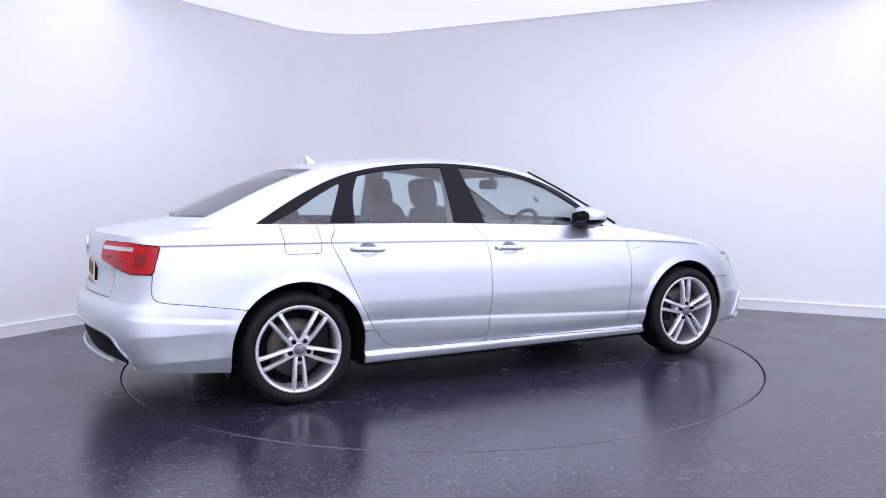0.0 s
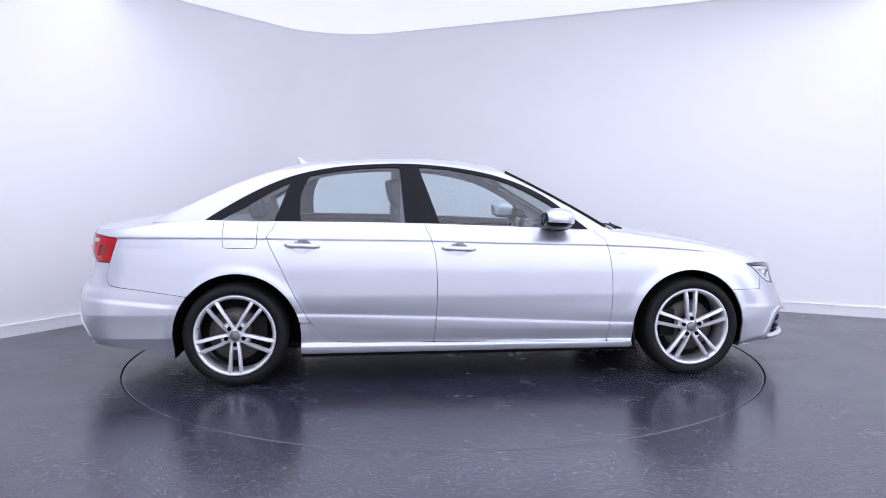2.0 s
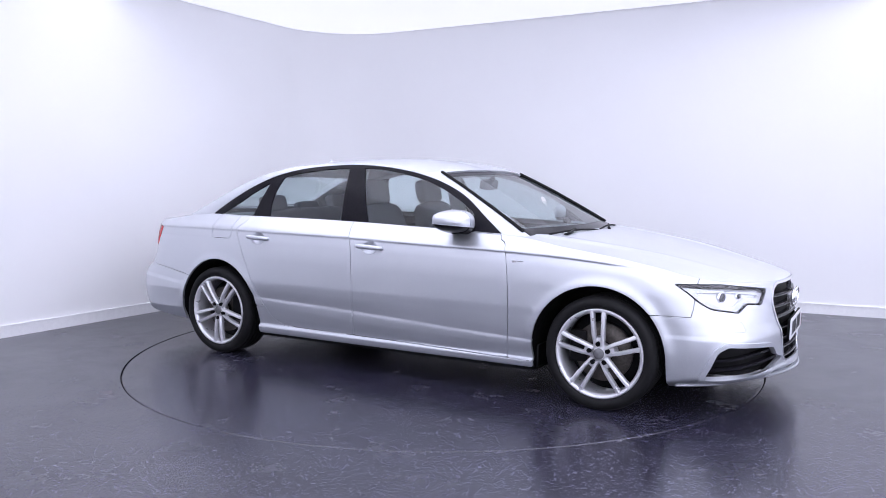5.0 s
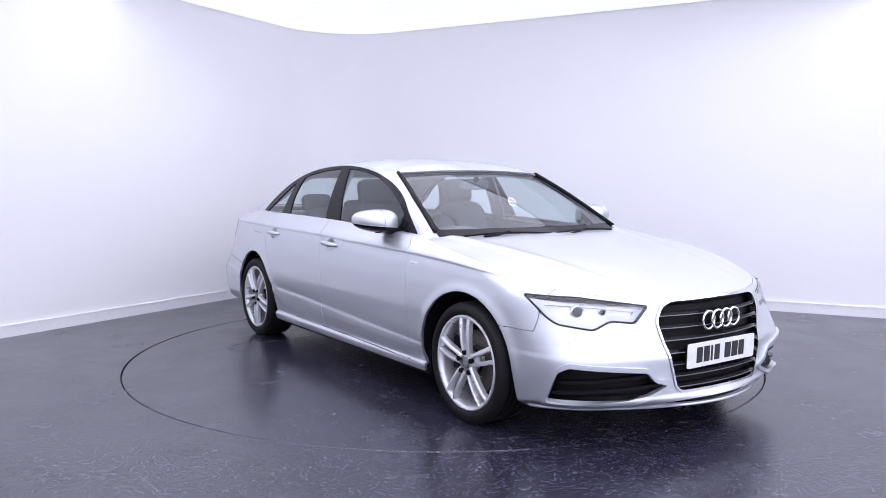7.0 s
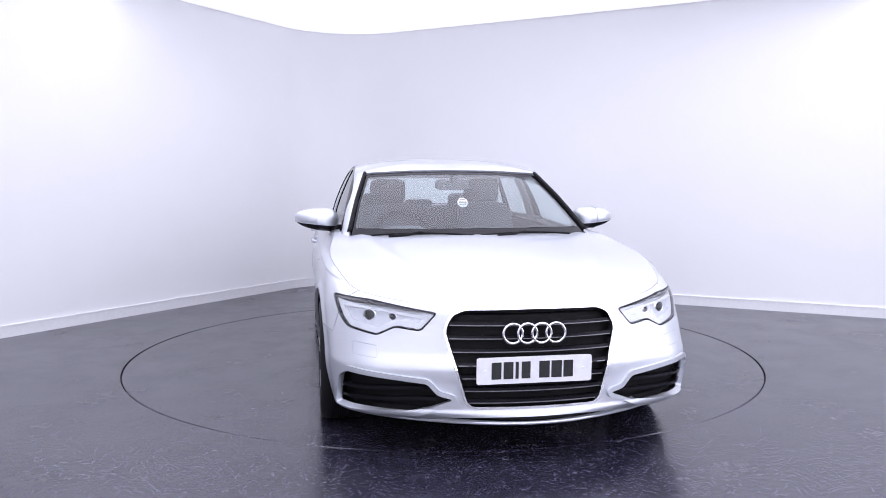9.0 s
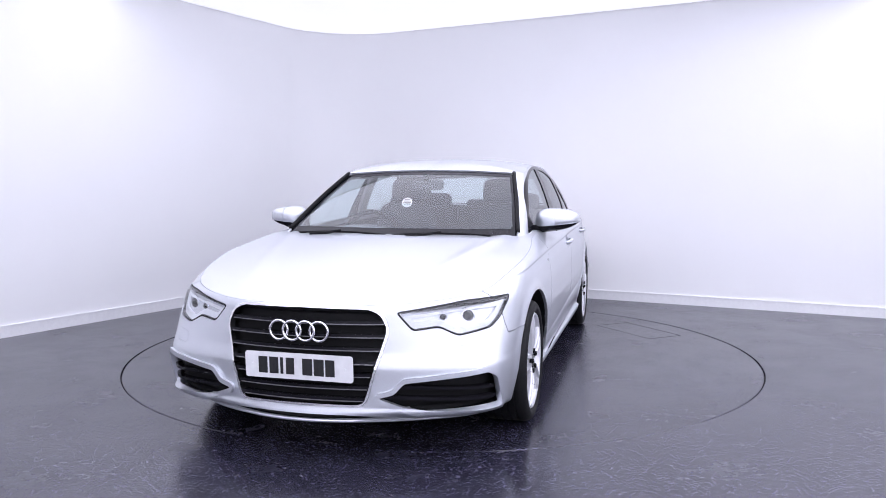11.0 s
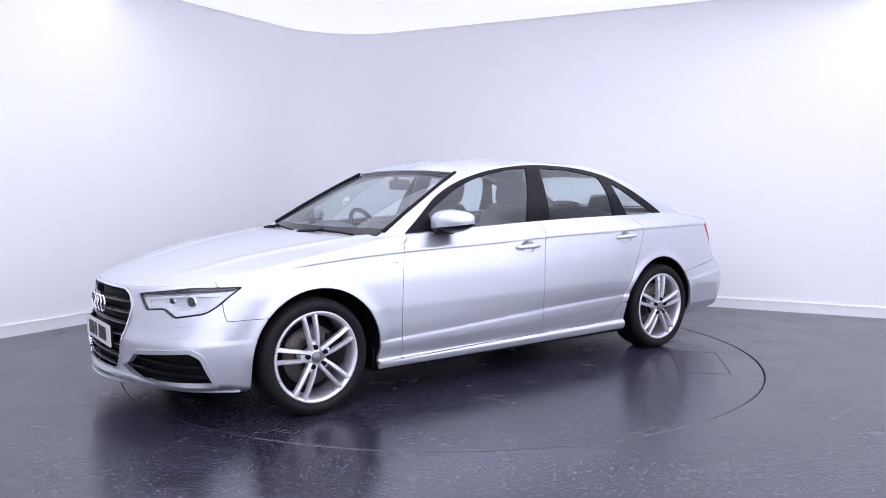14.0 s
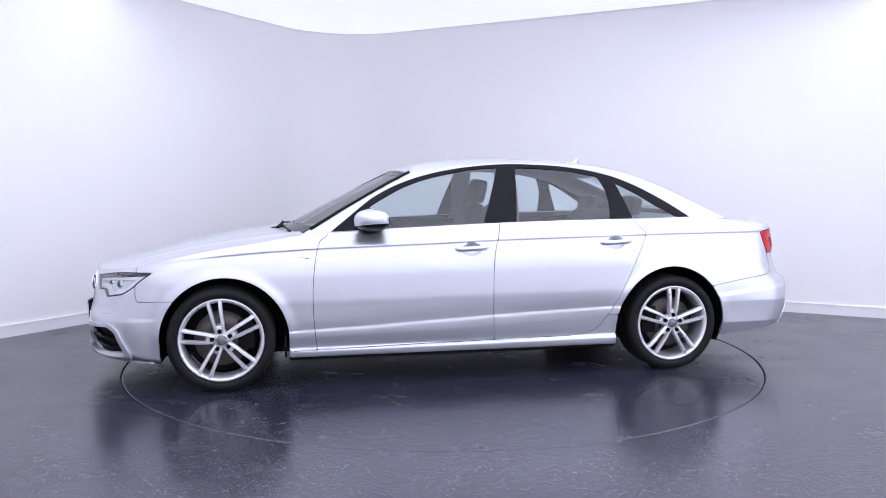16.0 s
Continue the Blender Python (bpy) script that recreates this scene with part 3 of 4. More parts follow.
def build_patches():
    t = BAND[:, -1]
    ic, ia = 85, nearest(t, 0.60)
    mid = np.linspace(t[0, 0], 0.9, 40)
    d0 = np.stack([mid, 0 * mid, interp(mid, [(0.8, 0.955), (1.12, 0.944), (1.4, 0.907), (1.7, 0.850), (2.0, 0.777), (2.2, 0.725), (t[0, 0], t[0, 2])])], 1)
    yb = np.linspace(0, t[ia, 1], 30)
    s = yb / yb[-1]
    c1 = np.stack([0.9 + (t[ia, 0] - 0.9) * s ** 2, yb, d0[-1, 2] + (t[ia, 2] - d0[-1, 2]) * s ** 2], 1)
    p = patch(t[:ic + 1], t[ic:ia + 1], c1, d0, 80, 110)
    x, y = p[..., 0], p[..., 1]
    yr = 0.37 + 0.30 * (2.3 - x) / 1.3
    p[..., 2] += 0.007 * np.exp(-((y - yr) / 0.045) ** 2) * np.clip((2.2 - x) / 0.5, 0, 1)
    bonnet = Skin.grid(p)
    # boot
    n = len(t) - 1
    ic, ia = n - 65, nearest(t, -1.2)
    mid = np.linspace(t[n, 0], -1.85, 30)
    d0 = np.stack([mid, 0 * mid, interp(mid, [(t[n, 0], t[n, 2] + 0.006), (-2.38, 0.982), (-2.2, 1.010), (-2.0, 1.038), (-1.8, 1.05)])], 1)
    d0[0] = t[n]
    yb = np.linspace(0, t[ia, 1], 30)
    s = yb / yb[-1]
    c1 = np.stack([-1.85 + (t[ia, 0] + 1.85) * s ** 2, yb, d0[-1, 2] + (t[ia, 2] - d0[-1, 2]) * s ** 2], 1)
    q = patch(t[ic:][::-1], t[ia:ic + 1][::-1], c1, d0, 60, 70, 2.0)
    boot = Skin.grid(q[:, ::-1])
    # roof
    t = CABIN[:, -1]
    n = len(t) - 1
    i0, i1 = 60, n - 53
    mid = np.linspace(t[0, 0], t[n, 0], 50)
    d0 = np.stack([mid, 0 * mid, interp(mid, [(t[n, 0], t[n, 2]), (-1.15, 1.365), (-0.95, 1.396), (-0.6, 1.424), (-0.38, 1.430), (-0.1, 1.418), (0.1, 1.390), (t[0, 0], t[0, 2])])], 1)
    roof = Skin.grid(patch(t[:i0 + 1], t[i0:i1 + 1], t[i1:][::-1], d0, 60, 80, 2.6))
    return bonnet, boot, roof


bonnet_skin, boot_skin, roof_skin = (Skin(s.v, [f[::-1] for f in s.f]) for s in build_patches())

car = new("car")
tagged(car, "silver four-door saloon car with five twin-spoke alloy wheels", "car")
AT = Matrix.Translation(AXIS)


def both(name, s, mat, label="", depth=0.0, parent=None, at=AT):
    """A part and its twin on the other side."""
    a = s.put(name, mat, parent or car, label, depth, at)
    b = s.mirrored().put(name, mat, parent or car, label, depth, at)
    return a, b


def one(name, s, mat, label="", depth=0.0, parent=None, at=AT):
    return whole(s).put(name, mat, parent or car, label, depth, at)


# ---------------------------------------------------------------- the car: painted panels
GAP = 0.0017
X, Y, Z = side.v.T
SF, SR = Y - 0.5 * X, Y + 0.5 * X      # run round the front and the rear corner
D_ARCH = np.minimum(arch(X, Z, ARCH_F), arch(X, Z, ARCH_R))

HEAD = rounded([(-0.055, 0.722), (-0.145, 0.625), (-0.20, 0.590), (-0.385, 0.563), (-0.48, 0.603), (-0.615, 0.590), (-0.695, 0.672), (-0.32, 0.714)], 0.02)
TAILLAMP = rounded([(-0.775, 0.931), (-0.47, 0.931), (-0.291, 0.915), (-0.291, 0.768), (-0.44, 0.763), (-0.805, 0.830)], 0.018)
FOG = rounded([(-0.150, 0.232), (-0.192, 0.375), (-0.243, 0.403), (-0.664, 0.366), (-0.715, 0.315), (-0.79, 0.298), (-0.67, 0.258), (-0.56, 0.240)], 0.016)
GRILLE = rounded([(0.402, 0.600), (0.365, 0.672), (0.31, 0.694), (0.0, 0.699), (-0.31, 0.694), (-0.365, 0.672), (-0.402, 0.600), (-0.305, 0.255), (0.305, 0.255)], 0.045)
WASHER = rounded([(-0.245, 0.533), (-0.395, 0.519), (-0.405, 0.468), (-0.26, 0.478)], 0.012)
FLAP = rounded([(-1.527, 1.08), (-1.522, 0.853), (-1.318, 0.851), (-1.312, 1.08)], 0.025)
B_LINE = [(-0.31, 1.2), (-0.279, 0.986), (-0.251, 0.912), (-0.222, 0.80), (-0.212, 0.65), (-0.213, 0.50), (-0.220, 0.36), (-0.229, 0.249)]
DOOR_LOW = [(0.30, 0.242), (0.892, 0.231)]
FRONT_LINE = [(0.892, 0.231), (0.908, 0.373), (0.915, 0.50), (0.914, 0.62), (0.901, 0.767), (0.871, 0.892), (0.815, 0.948), (0.79, 1.2)]
REAR_LINE = [(-1.19, 1.2), (-1.211, 0.995), (-1.255, 0.926), (-1.235, 0.86), (-1.191, 0.77), (-1.089, 0.555), (-0.985, 0.368), (-0.92, 0.300), (-0.85, 0.268), (-0.737, 0.256)]
FRONT_DOOR = np.vstack([curve_through(B_LINE, steps=4), DOOR_LOW[:1], curve_through(FRONT_LINE, steps=4)])
REAR_DOOR = np.vstack([curve_through(REAR_LINE, steps=4), curve_through(B_LINE, steps=4)[::-1]])
SILL = np.vstack([[(-1.4, 0.405), (-0.985, 0.385)], curve_through([(-0.965, 0.345), (-0.92, 0.300), (-0.85, 0.268), (-0.737, 0.256), (-0.229, 0.249), (0.30, 0.242), (0.892, 0.231), (1.4, 0.222)], steps=3), [(1.4, 0.0), (-1.4, 0.0)]])
REAR_BUMPER = np.vstack([curve_through([(0.3, 0.52), (0.038, 0.562), (-0.113, 0.598), (-0.22, 0.621), (-0.262, 0.642), (-0.288, 0.686), (-0.296, 0.764)], steps=4), [(-0.44, 0.763), (-0.66, 0.80), (-0.70, 0.64), (-1.6, 0.63), (-1.6, 0.0), (0.3, 0.0)]])
DIFFUSER = rounded([(-0.335, 0.205), (-0.36, 0.325), (-0.47, 0.43), (-0.60, 0.452), (-0.96, 0.463), (-1.6, 0.465), (-1.6, 0.215)], 0.03)
SLOT = rounded([(-0.60, 0.192), (-0.73, 0.209), (-0.96, 0.217), (-1.6, 0.217), (-1.6, 0.195), (-0.96, 0.195)], 0.006)

d_head, d_tail, d_fog, d_grille = sdf(HEAD, SF, Z), sdf(TAILLAMP, SR, Z), sdf(FOG, SF, Z), sdf(GRILLE, Y, Z)
d_grille = np.where(X > 0, d_grille, 9.0)
d_head, d_fog = np.where(X > 1, d_head, 9.0), np.where(X > 1, d_fog, 9.0)
d_tail = np.where(X < -1, d_tail, 9.0)
d_fd, d_rd, d_sill = sdf(FRONT_DOOR, X, Z), sdf(REAR_DOOR, X, Z), sdf(SILL, X, Z)
d_rb = np.where(X < -1, sdf(REAR_BUMPER, SR, Z), 9.0)
d_dif = np.where(X < -1, sdf(DIFFUSER, SR, Z), 9.0)
d_slot = np.where(X > 1, sdf(SLOT, SF, Z), 9.0)
d_wash = np.where(X > 1, sdf(WASHER, SF, Z), 9.0)
d_flap = sdf(FLAP, X, Z)
d_fb = np.where(X > 1.3, sdf(np.array([(1.3, 0.0), (1.3, 0.556), (1.935, 0.553), (1.944, 0.60), (1.95, 0.9), (2.6, 0.9), (2.6, 0.0)]), X, Z), 9.0)     # front bumper
HANDLES = [(-1.04, 0.862), (-0.075, 0.836)]
d_cup = np.minimum(*[np.hypot((X - hx) / 0.058, (Z - hz) / 0.040) - 1 for hx, hz in HANDLES]) * 0.04


def keep(*ins, out=()):
    """Inside all of ins and outside all of out, less half a gap."""
    g = np.full(len(X), -9.0)
    for d in ins:
        g = np.maximum(g, d + GAP)
    for d in out:
        g = np.maximum(g, GAP - d)
    return side.cut(g)


DEPTH = 0.016
one("front_bumper", keep(d_fb, out=(D_ARCH, d_head, d_grille, d_fog, d_slot, d_wash + 0.0011)), PAINT, "silver sports bumper with a low lip", DEPTH)
both("front_wing", keep(-X - 0.5, out=(D_ARCH, d_head, d_fb, d_fd, d_sill, d_rd, d_grille)), PAINT, "", DEPTH)
fd = both("front_door", keep(d_fd, out=(d_sill, d_rd, d_cup)), PAINT, "", DEPTH)
rd = both("rear_door", keep(d_rd, out=(D_ARCH, d_sill, d_fd, d_cup)), PAINT, "", DEPTH)
both("sill", keep(d_sill, 0.188 - Z, out=(D_ARCH,)), PAINT, "silver side skirt", DEPTH)
both("sill_underside", keep(d_sill, Z - 0.188, out=(D_ARCH,)), BLACK, "black underside of the side skirt", 0.01)
boot_line = np.where(X < -2.0, Y - 0.56, 9.0)
d_bl = np.maximum(boot_line, 0.63 - Z)
quarter = (D_ARCH, d_rd, d_fd, d_sill, d_rb, d_tail, d_bl)
keep(X + 0.6, out=quarter).put("rear_wing", PAINT, car, "", DEPTH, AT)
keep(X + 0.6, out=(*quarter, d_flap)).mirrored().put("rear_wing", PAINT, car, "", DEPTH, AT)
keep(d_flap).mirrored().put("fuel_flap", PAINT, car, "flush silver fuel filler flap", DEPTH, AT)
one("rear_bumper", keep(d_rb, out=(D_ARCH, d_tail, d_dif, d_bl)), PAINT, "silver rear bumper above a dark diffuser", DEPTH)
d_rec = np.where(X < -2.0, sdf(rounded([(0.30, 0.675), (0.30, 0.825), (-0.30, 0.825), (-0.30, 0.675)], 0.03), Y, Z), 9.0)
lid = one("boot_lid", keep(d_bl, out=(d_tail, d_rec)), PAINT, "", 0.045)
one("plate_recess", side.cut(d_rec - 0.004).moved(-0.022), PAINT, "", 0.0, lid, None)
both("washer_cover", keep(d_wash - 0.0014), PAINT, "", 0.008)

# dark shell behind the panels
inner = side.cut(0.03 - D_ARCH).moved(-0.05)
one("inner_shell", inner, BLACK, "black inner body shell")
for name, sk in (("bonnet", bonnet_skin), ("boot_top", boot_skin)):
    x, y, z = sk.v.T
    edge = BAND[:, -1]
    ring = np.vstack([edge[:, :2], edge[::-1, :2] * (1, -1)])
    g = np.maximum(sdf(ring, x, y) + 0.0028, -cabin_f(x, y, z) - 0.002)
    if name == "bonnet":
        one(name, sk.cut(g), PAINT, "silver bonnet with two soft creases", 0.014)
    else:
        one("boot_lid_top", sk.cut(g), PAINT, "", 0.014, lid, None)
    low = sk.cut(np.maximum(sdf(ring, x, y) + 0.001, -cabin_f(x, y, z) - 0.04))
    one("inner_shell", Skin(low.v - (0, 0, 0.018), low.f), BLACK)

# ---------------------------------------------------------------- cabin: glass and its frames
CX, CY, CZ = cabin.v.T
DLO = np.vstack([curve_through([(-1.672, 1.005), (-1.48, 1.123), (-1.30, 1.2185), (-1.12, 1.291), (-0.937, 1.335), (-0.755, 1.360), (-0.57, 1.371), (-0.387, 1.3745), (-0.2, 1.363),
                               (-0.018, 1.341), (0.166, 1.304), (0.35, 1.245), (0.53, 1.154), (0.708, 1.016), (0.815, 0.932)], steps=5), [(0.83, 0.8), (-1.70, 0.8), (-1.70, 1.0)]])
PANE_REAR = np.vstack([curve_through([(-1.058, 0.99), (-1.062, 1.10), (-1.05, 1.195), (-1.009, 1.287)], steps=4), curve_through([(-1.0, 1.293), (-0.87, 1.318), (-0.70, 1.338), (-0.55, 1.347), (-0.435, 1.349)], steps=3), [(-0.43, 1.34), (-0.388, 0.80), (-1.06, 0.80)]])
PANE_FRONT = np.vstack([[(-0.305, 1.349)], curve_through([(-0.29, 1.349), (-0.15, 1.339), (-0.018, 1.318), (0.165, 1.279), (0.346, 1.213), (0.526, 1.114), (0.60, 1.058)], steps=4), [(0.555, 0.80), (-0.172, 0.80), (-0.174, 0.975)]])
PANE_QUARTER = rounded([(-1.56, 1.016), (-1.40, 1.098), (-1.27, 1.178), (-1.125, 1.252), (-1.222, 1.012)], 0.012)
SCREEN = rounded([(0.0, 1.338), (0.3, 1.333), (0.592, 1.317), (0.668, 1.15), (0.750, 0.92), (0.79, 0.80), (-0.79, 0.80), (-0.750, 0.92), (-0.668, 1.15), (-0.592, 1.317), (-0.3, 1.333)], 0.012)
REAR_SCREEN = rounded([(0.0, 1.345), (0.50, 1.333), (0.60, 1.055), (0.0, 1.040), (-0.60, 1.055), (-0.50, 1.333)], 0.03)
d_dlo = np.where((CX < 0.9) & (CY > 0.3), sdf(DLO, CX, CZ), 9.0)
d_pr, d_pf, d_pq = sdf(PANE_REAR, CX, CZ), sdf(PANE_FRONT, CX, CZ), sdf(PANE_QUARTER, CX, CZ)
d_ws = np.where(CX > 0.1, sdf(SCREEN, CY, CZ), 9.0)
d_rs = np.where(CX < -1.0, sdf(REAR_SCREEN, CY, CZ), 9.0)


def ckeep(*ins, out=(), gap=0.001):
    g = np.full(len(CX), -9.0)
    for d in ins:
        g = np.maximum(g, d + gap)
    for d in out:
        g = np.maximum(g, gap - d)
    return cabin.cut(g)


one("cabin_frame", ckeep(out=(d_dlo, d_ws, d_rs)), PAINT, "", 0.02)
one("pillar_lining", ckeep(out=(d_dlo + 0.02, d_ws + 0.02, d_rs + 0.02)).moved(-0.03), LINER, "grey cabin pillar lining")
both("window_surround", ckeep(d_dlo, out=(d_pr, d_pf, d_pq)), BLACK_GLOSS, "gloss black window surround", 0.012)
PANES = []
for name, d in (("front_side_window", d_pf), ("rear_side_window", d_pr), ("quarter_window", d_pq)):
    PANES += both(name, ckeep(np.maximum(d, d_dlo)).moved(-0.005), GLASS, "tinted side glass")
FRIT = 0.022
PANES.append(one("windscreen", ckeep(np.maximum(d_ws + FRIT, 0.984 - CZ)).moved(-0.010), GLASS, "tinted windscreen"))
one("windscreen_border", ckeep(d_ws, out=(np.maximum(d_ws + FRIT, 0.984 - CZ),)).moved(-0.009), BLACK_GLOSS, "black printed windscreen border")
PANES.append(one("rear_window", ckeep(d_rs + 0.012).moved(-0.004), GLASS, "tinted rear window"))
one("rear_window_border", ckeep(d_rs, out=(d_rs + 0.012,)).moved(-0.003), BLACK_GLOSS, "black rear window border")
for ob in PANES:
    ob.visible_shadow = False
one("roof", roof_skin, PAINT, "silver roof", 0.01)
one("roof_lining", roof_skin.moved(-0.035), LINER, "light grey roof lining")


def tube(points, r, n=8):
    """A round bar along a line, with closed ends."""
    p = [Vector(q) for q in points]
    verts, faces = [], []
    for i, c in enumerate(p):
        t = (p[min(i + 1, len(p) - 1)] - p[max(i - 1, 0)]).normalized()
        u = t.cross(Vector((0, 0, 1)) if abs(t.z) < 0.9 else Vector((1, 0, 0))).normalized()
        w = t.cross(u)
        rr = r[i] if isinstance(r, (list, tuple)) else r
        verts += [c + rr * (math.cos(2 * math.pi * k / n) * u + math.sin(2 * math.pi * k / n) * w) for k in range(n)]
    for i in range(len(p) - 1):
        faces += [(i * n + k, i * n + (k + 1) % n, (i + 1) * n + (k + 1) % n, (i + 1) * n + k) for k in range(n)]
    faces += [tuple(range(n))[::-1], tuple(range((len(p) - 1) * n, len(p) * n))]
    return Skin([tuple(v) for v in verts], faces)


seal = []
for k in range(30):
    z = 0.958 + (1.316 - 0.958) * k / 29
    y = float(np.interp(z, [0.92, 1.15, 1.317], [0.750, 0.668, 0.592])) + 0.004
    q = solve_out(cabin_f, np.array([0.2, y]), np.array([1.0, 0.0]), np.array(z))
    seal.append((q[0] - 0.002, y, z + 0.002))
both("windscreen_seal", tube(seal, 0.0125, 8), BLACK, "black rubber windscreen seal")
xs = np.linspace(-1.67, 0.80, 60)
zb = interp(xs, [(-1.7, 1.012), (-1.2, 1.003), (-0.7, 0.996), (-0.3, 0.986), (0.2, 0.966), (0.55, 0.95), (0.82, 0.938)])
both("belt_trim", tube(np.stack([xs, cabin_width(xs, zb) + 0.003, zb], 1), 0.008), ALLOY, "bright trim strip below the windows")

# ---------------------------------------------------------------- lamps


def head_lamps():
    for flip in (False, True):
        def face(s):
            return s.mirrored() if flip else s
        m = -1 if flip else 1
        lamp = new("headlight")
        lamp.parent, lamp.matrix_basis = car, AT
        tagged(lamp, "clear headlight with a bright running-light strip")
        face(side.cut(d_head + 0.004)).put("cover", CLEAR, lamp, "clear lamp cover").visible_shadow = False
        face(side.cut(np.maximum(d_head + 0.001, -0.0085 - d_head)).moved(-0.003)).put("seal", BLACK_GLOSS, lamp, "", 0.02)
        face(side.cut(d_head + 0.002).moved(-0.030)).put("housing", SILVER_PLASTIC, lamp, "bright reflector housing", -0.025)
        face(side.cut(np.maximum(np.maximum(d_head + 0.008, -0.036 - d_head), Z - 0.70 - 0.10 * (SF + 0.2))).moved(-0.016)).put("light_strip", WHITE, lamp, "white running-light strip", 0.014)
        for sf, z, r in ((-0.31, 0.650, 0.034), (-0.45, 0.650, 0.020)):
            i = int(np.argmin((SF - sf) ** 2 + (Z - z) ** 2))
            c = side.v[i] - side.normals()[i] * 0.034
            v, f = lathe([(r * 0.75, 0.002), (r * 0.84, 0.012), (r * 0.9, 0.006), (r, 0.006), (r * 1.02, 0.0), (r, -0.03)], 28, "z")
            turn = Vector((0.88, 0.45, 0.02)).to_track_quat("Z", "Y").to_matrix()
            w = np.array([turn @ Vector(q) + Vector(c) for q in v])
            s = Skin(w, f)
            face(s).put("projector_ring", CHROME, lamp, "chrome projector ring")
            v, f = lathe([(0.0, 0.020), (r * 0.4, 0.018), (r * 0.65, 0.010), (r * 0.8, 0.0)], 24, "z")
            face(Skin(np.array([turn @ Vector(q) + Vector(c) for q in v]), f)).put("projector_lens", BLACK_GLOSS, lamp, "dark projector lens")
    return


head_lamps()


def tail_lamps():
    for flip in (False, True):
        def face(s):
            return s.mirrored() if flip else s
        lamp = new("taillight")
        lamp.parent, lamp.matrix_basis = car, AT
        tagged(lamp, "red wrap-round taillight with a pale strip")
        strip = np.maximum(np.abs(Z - 0.897) - 0.011, SR + 0.43)
        pane = np.maximum(np.abs(SR + 0.375) - 0.035, np.abs(Z - 0.835) - 0.035)
        face(side.cut(np.maximum(d_tail + 0.003, np.maximum(-strip, -pane))).moved(0.003)).put("lens", RED, lamp, "glossy red lens", 0.014)
        face(side.cut(np.maximum(d_tail + 0.01, strip)).moved(0.001)).put("reversing_strip", SILVER_PLASTIC, lamp, "pale clear strip", 0.01)
        face(side.cut(np.maximum(d_tail + 0.01, pane)).moved(-0.002)).put("reflector", RED_DARK, lamp, "deep red reflector", 0.01)
        face(side.cut(d_tail + 0.001).moved(-0.012)).put("housing", RED_DARK, lamp)
        face(side.cut(np.maximum(d_tail - 0.0005, -0.003 - d_tail)).moved(0.001)).put("seal", BLACK_GLOSS, lamp, "thin black seal", 0.016)
        for k, (q0, q1) in enumerate(((-0.74, -0.62), (-0.60, -0.50))):
            bar = np.maximum(np.abs(SR - (q0 + q1) / 2) - (q1 - q0) / 2, np.abs(Z - 0.850 + 0.02 * k) - 0.007)
            face(side.cut(np.maximum(d_tail + 0.012, bar)).moved(0.0042)).put("light_bar", RED_DARK, lamp, "deep red light bar", 0.003)


tail_lamps()

# ---------------------------------------------------------------- nose: grille, intakes, lip
grille = new("grille")
grille.parent, grille.matrix_basis = car, AT
tagged(grille, "black radiator grille in a bright silver frame")
one("frame", side.cut(np.maximum(d_grille - 0.001, -0.010 - d_grille)).moved(0.006), CHROME, "bright silver frame", 0.03, grille, None)
one("backing", side.cut(d_grille + 0.002).moved(-0.045), BLACK, "black grille mesh", 0.0, grille, None)
for k, z in enumerate((0.627, 0.568, 0.510, 0.452, 0.395, 0.339, 0.286)):
    bar = side.cut(np.maximum(d_grille + 0.010, np.abs(Z - z) - 0.0085)).moved(-0.006)
    one("slat", bar, BLACK_GLOSS, "gloss black cross bar", 0.035, grille, None)
    lip = side.cut(np.maximum(d_grille + 0.012, np.abs(Z - z + 0.006) - 0.0022)).moved(-0.003)
    one("slat_edge", lip, CAP, "thin metal edge of a cross bar", 0.004, grille, None)


def ring_badge(name, y, z, r, x, mat, parent, tilt=0.0):
    v, f = [], []
    n, k = 36, 10
    for i in range(n):
        a = 2 * math.pi * i / n
        for q in range(k):
            b = 2 * math.pi * q / k
            rr = r + 0.0065 * math.cos(b)
            v.append((x + 0.006 * math.sin(b) + tilt * rr * math.sin(a), y + rr * math.cos(a), z + rr * math.sin(a)))
    for i in range(n):
        for q in range(k):
            f.append((i * k + q, ((i + 1) % n) * k + q, ((i + 1) % n) * k + (q + 1) % k, i * k + (q + 1) % k))
    return link(name, mesh_of(name, v, f, mat), parent, "chrome ring")


for y in (-0.0975, -0.0325, 0.0325, 0.0975):
    ring_badge("ring", y - 0.004, 0.588, 0.0435, 2.338 - 0.3 * y * y, CHROME, grille)


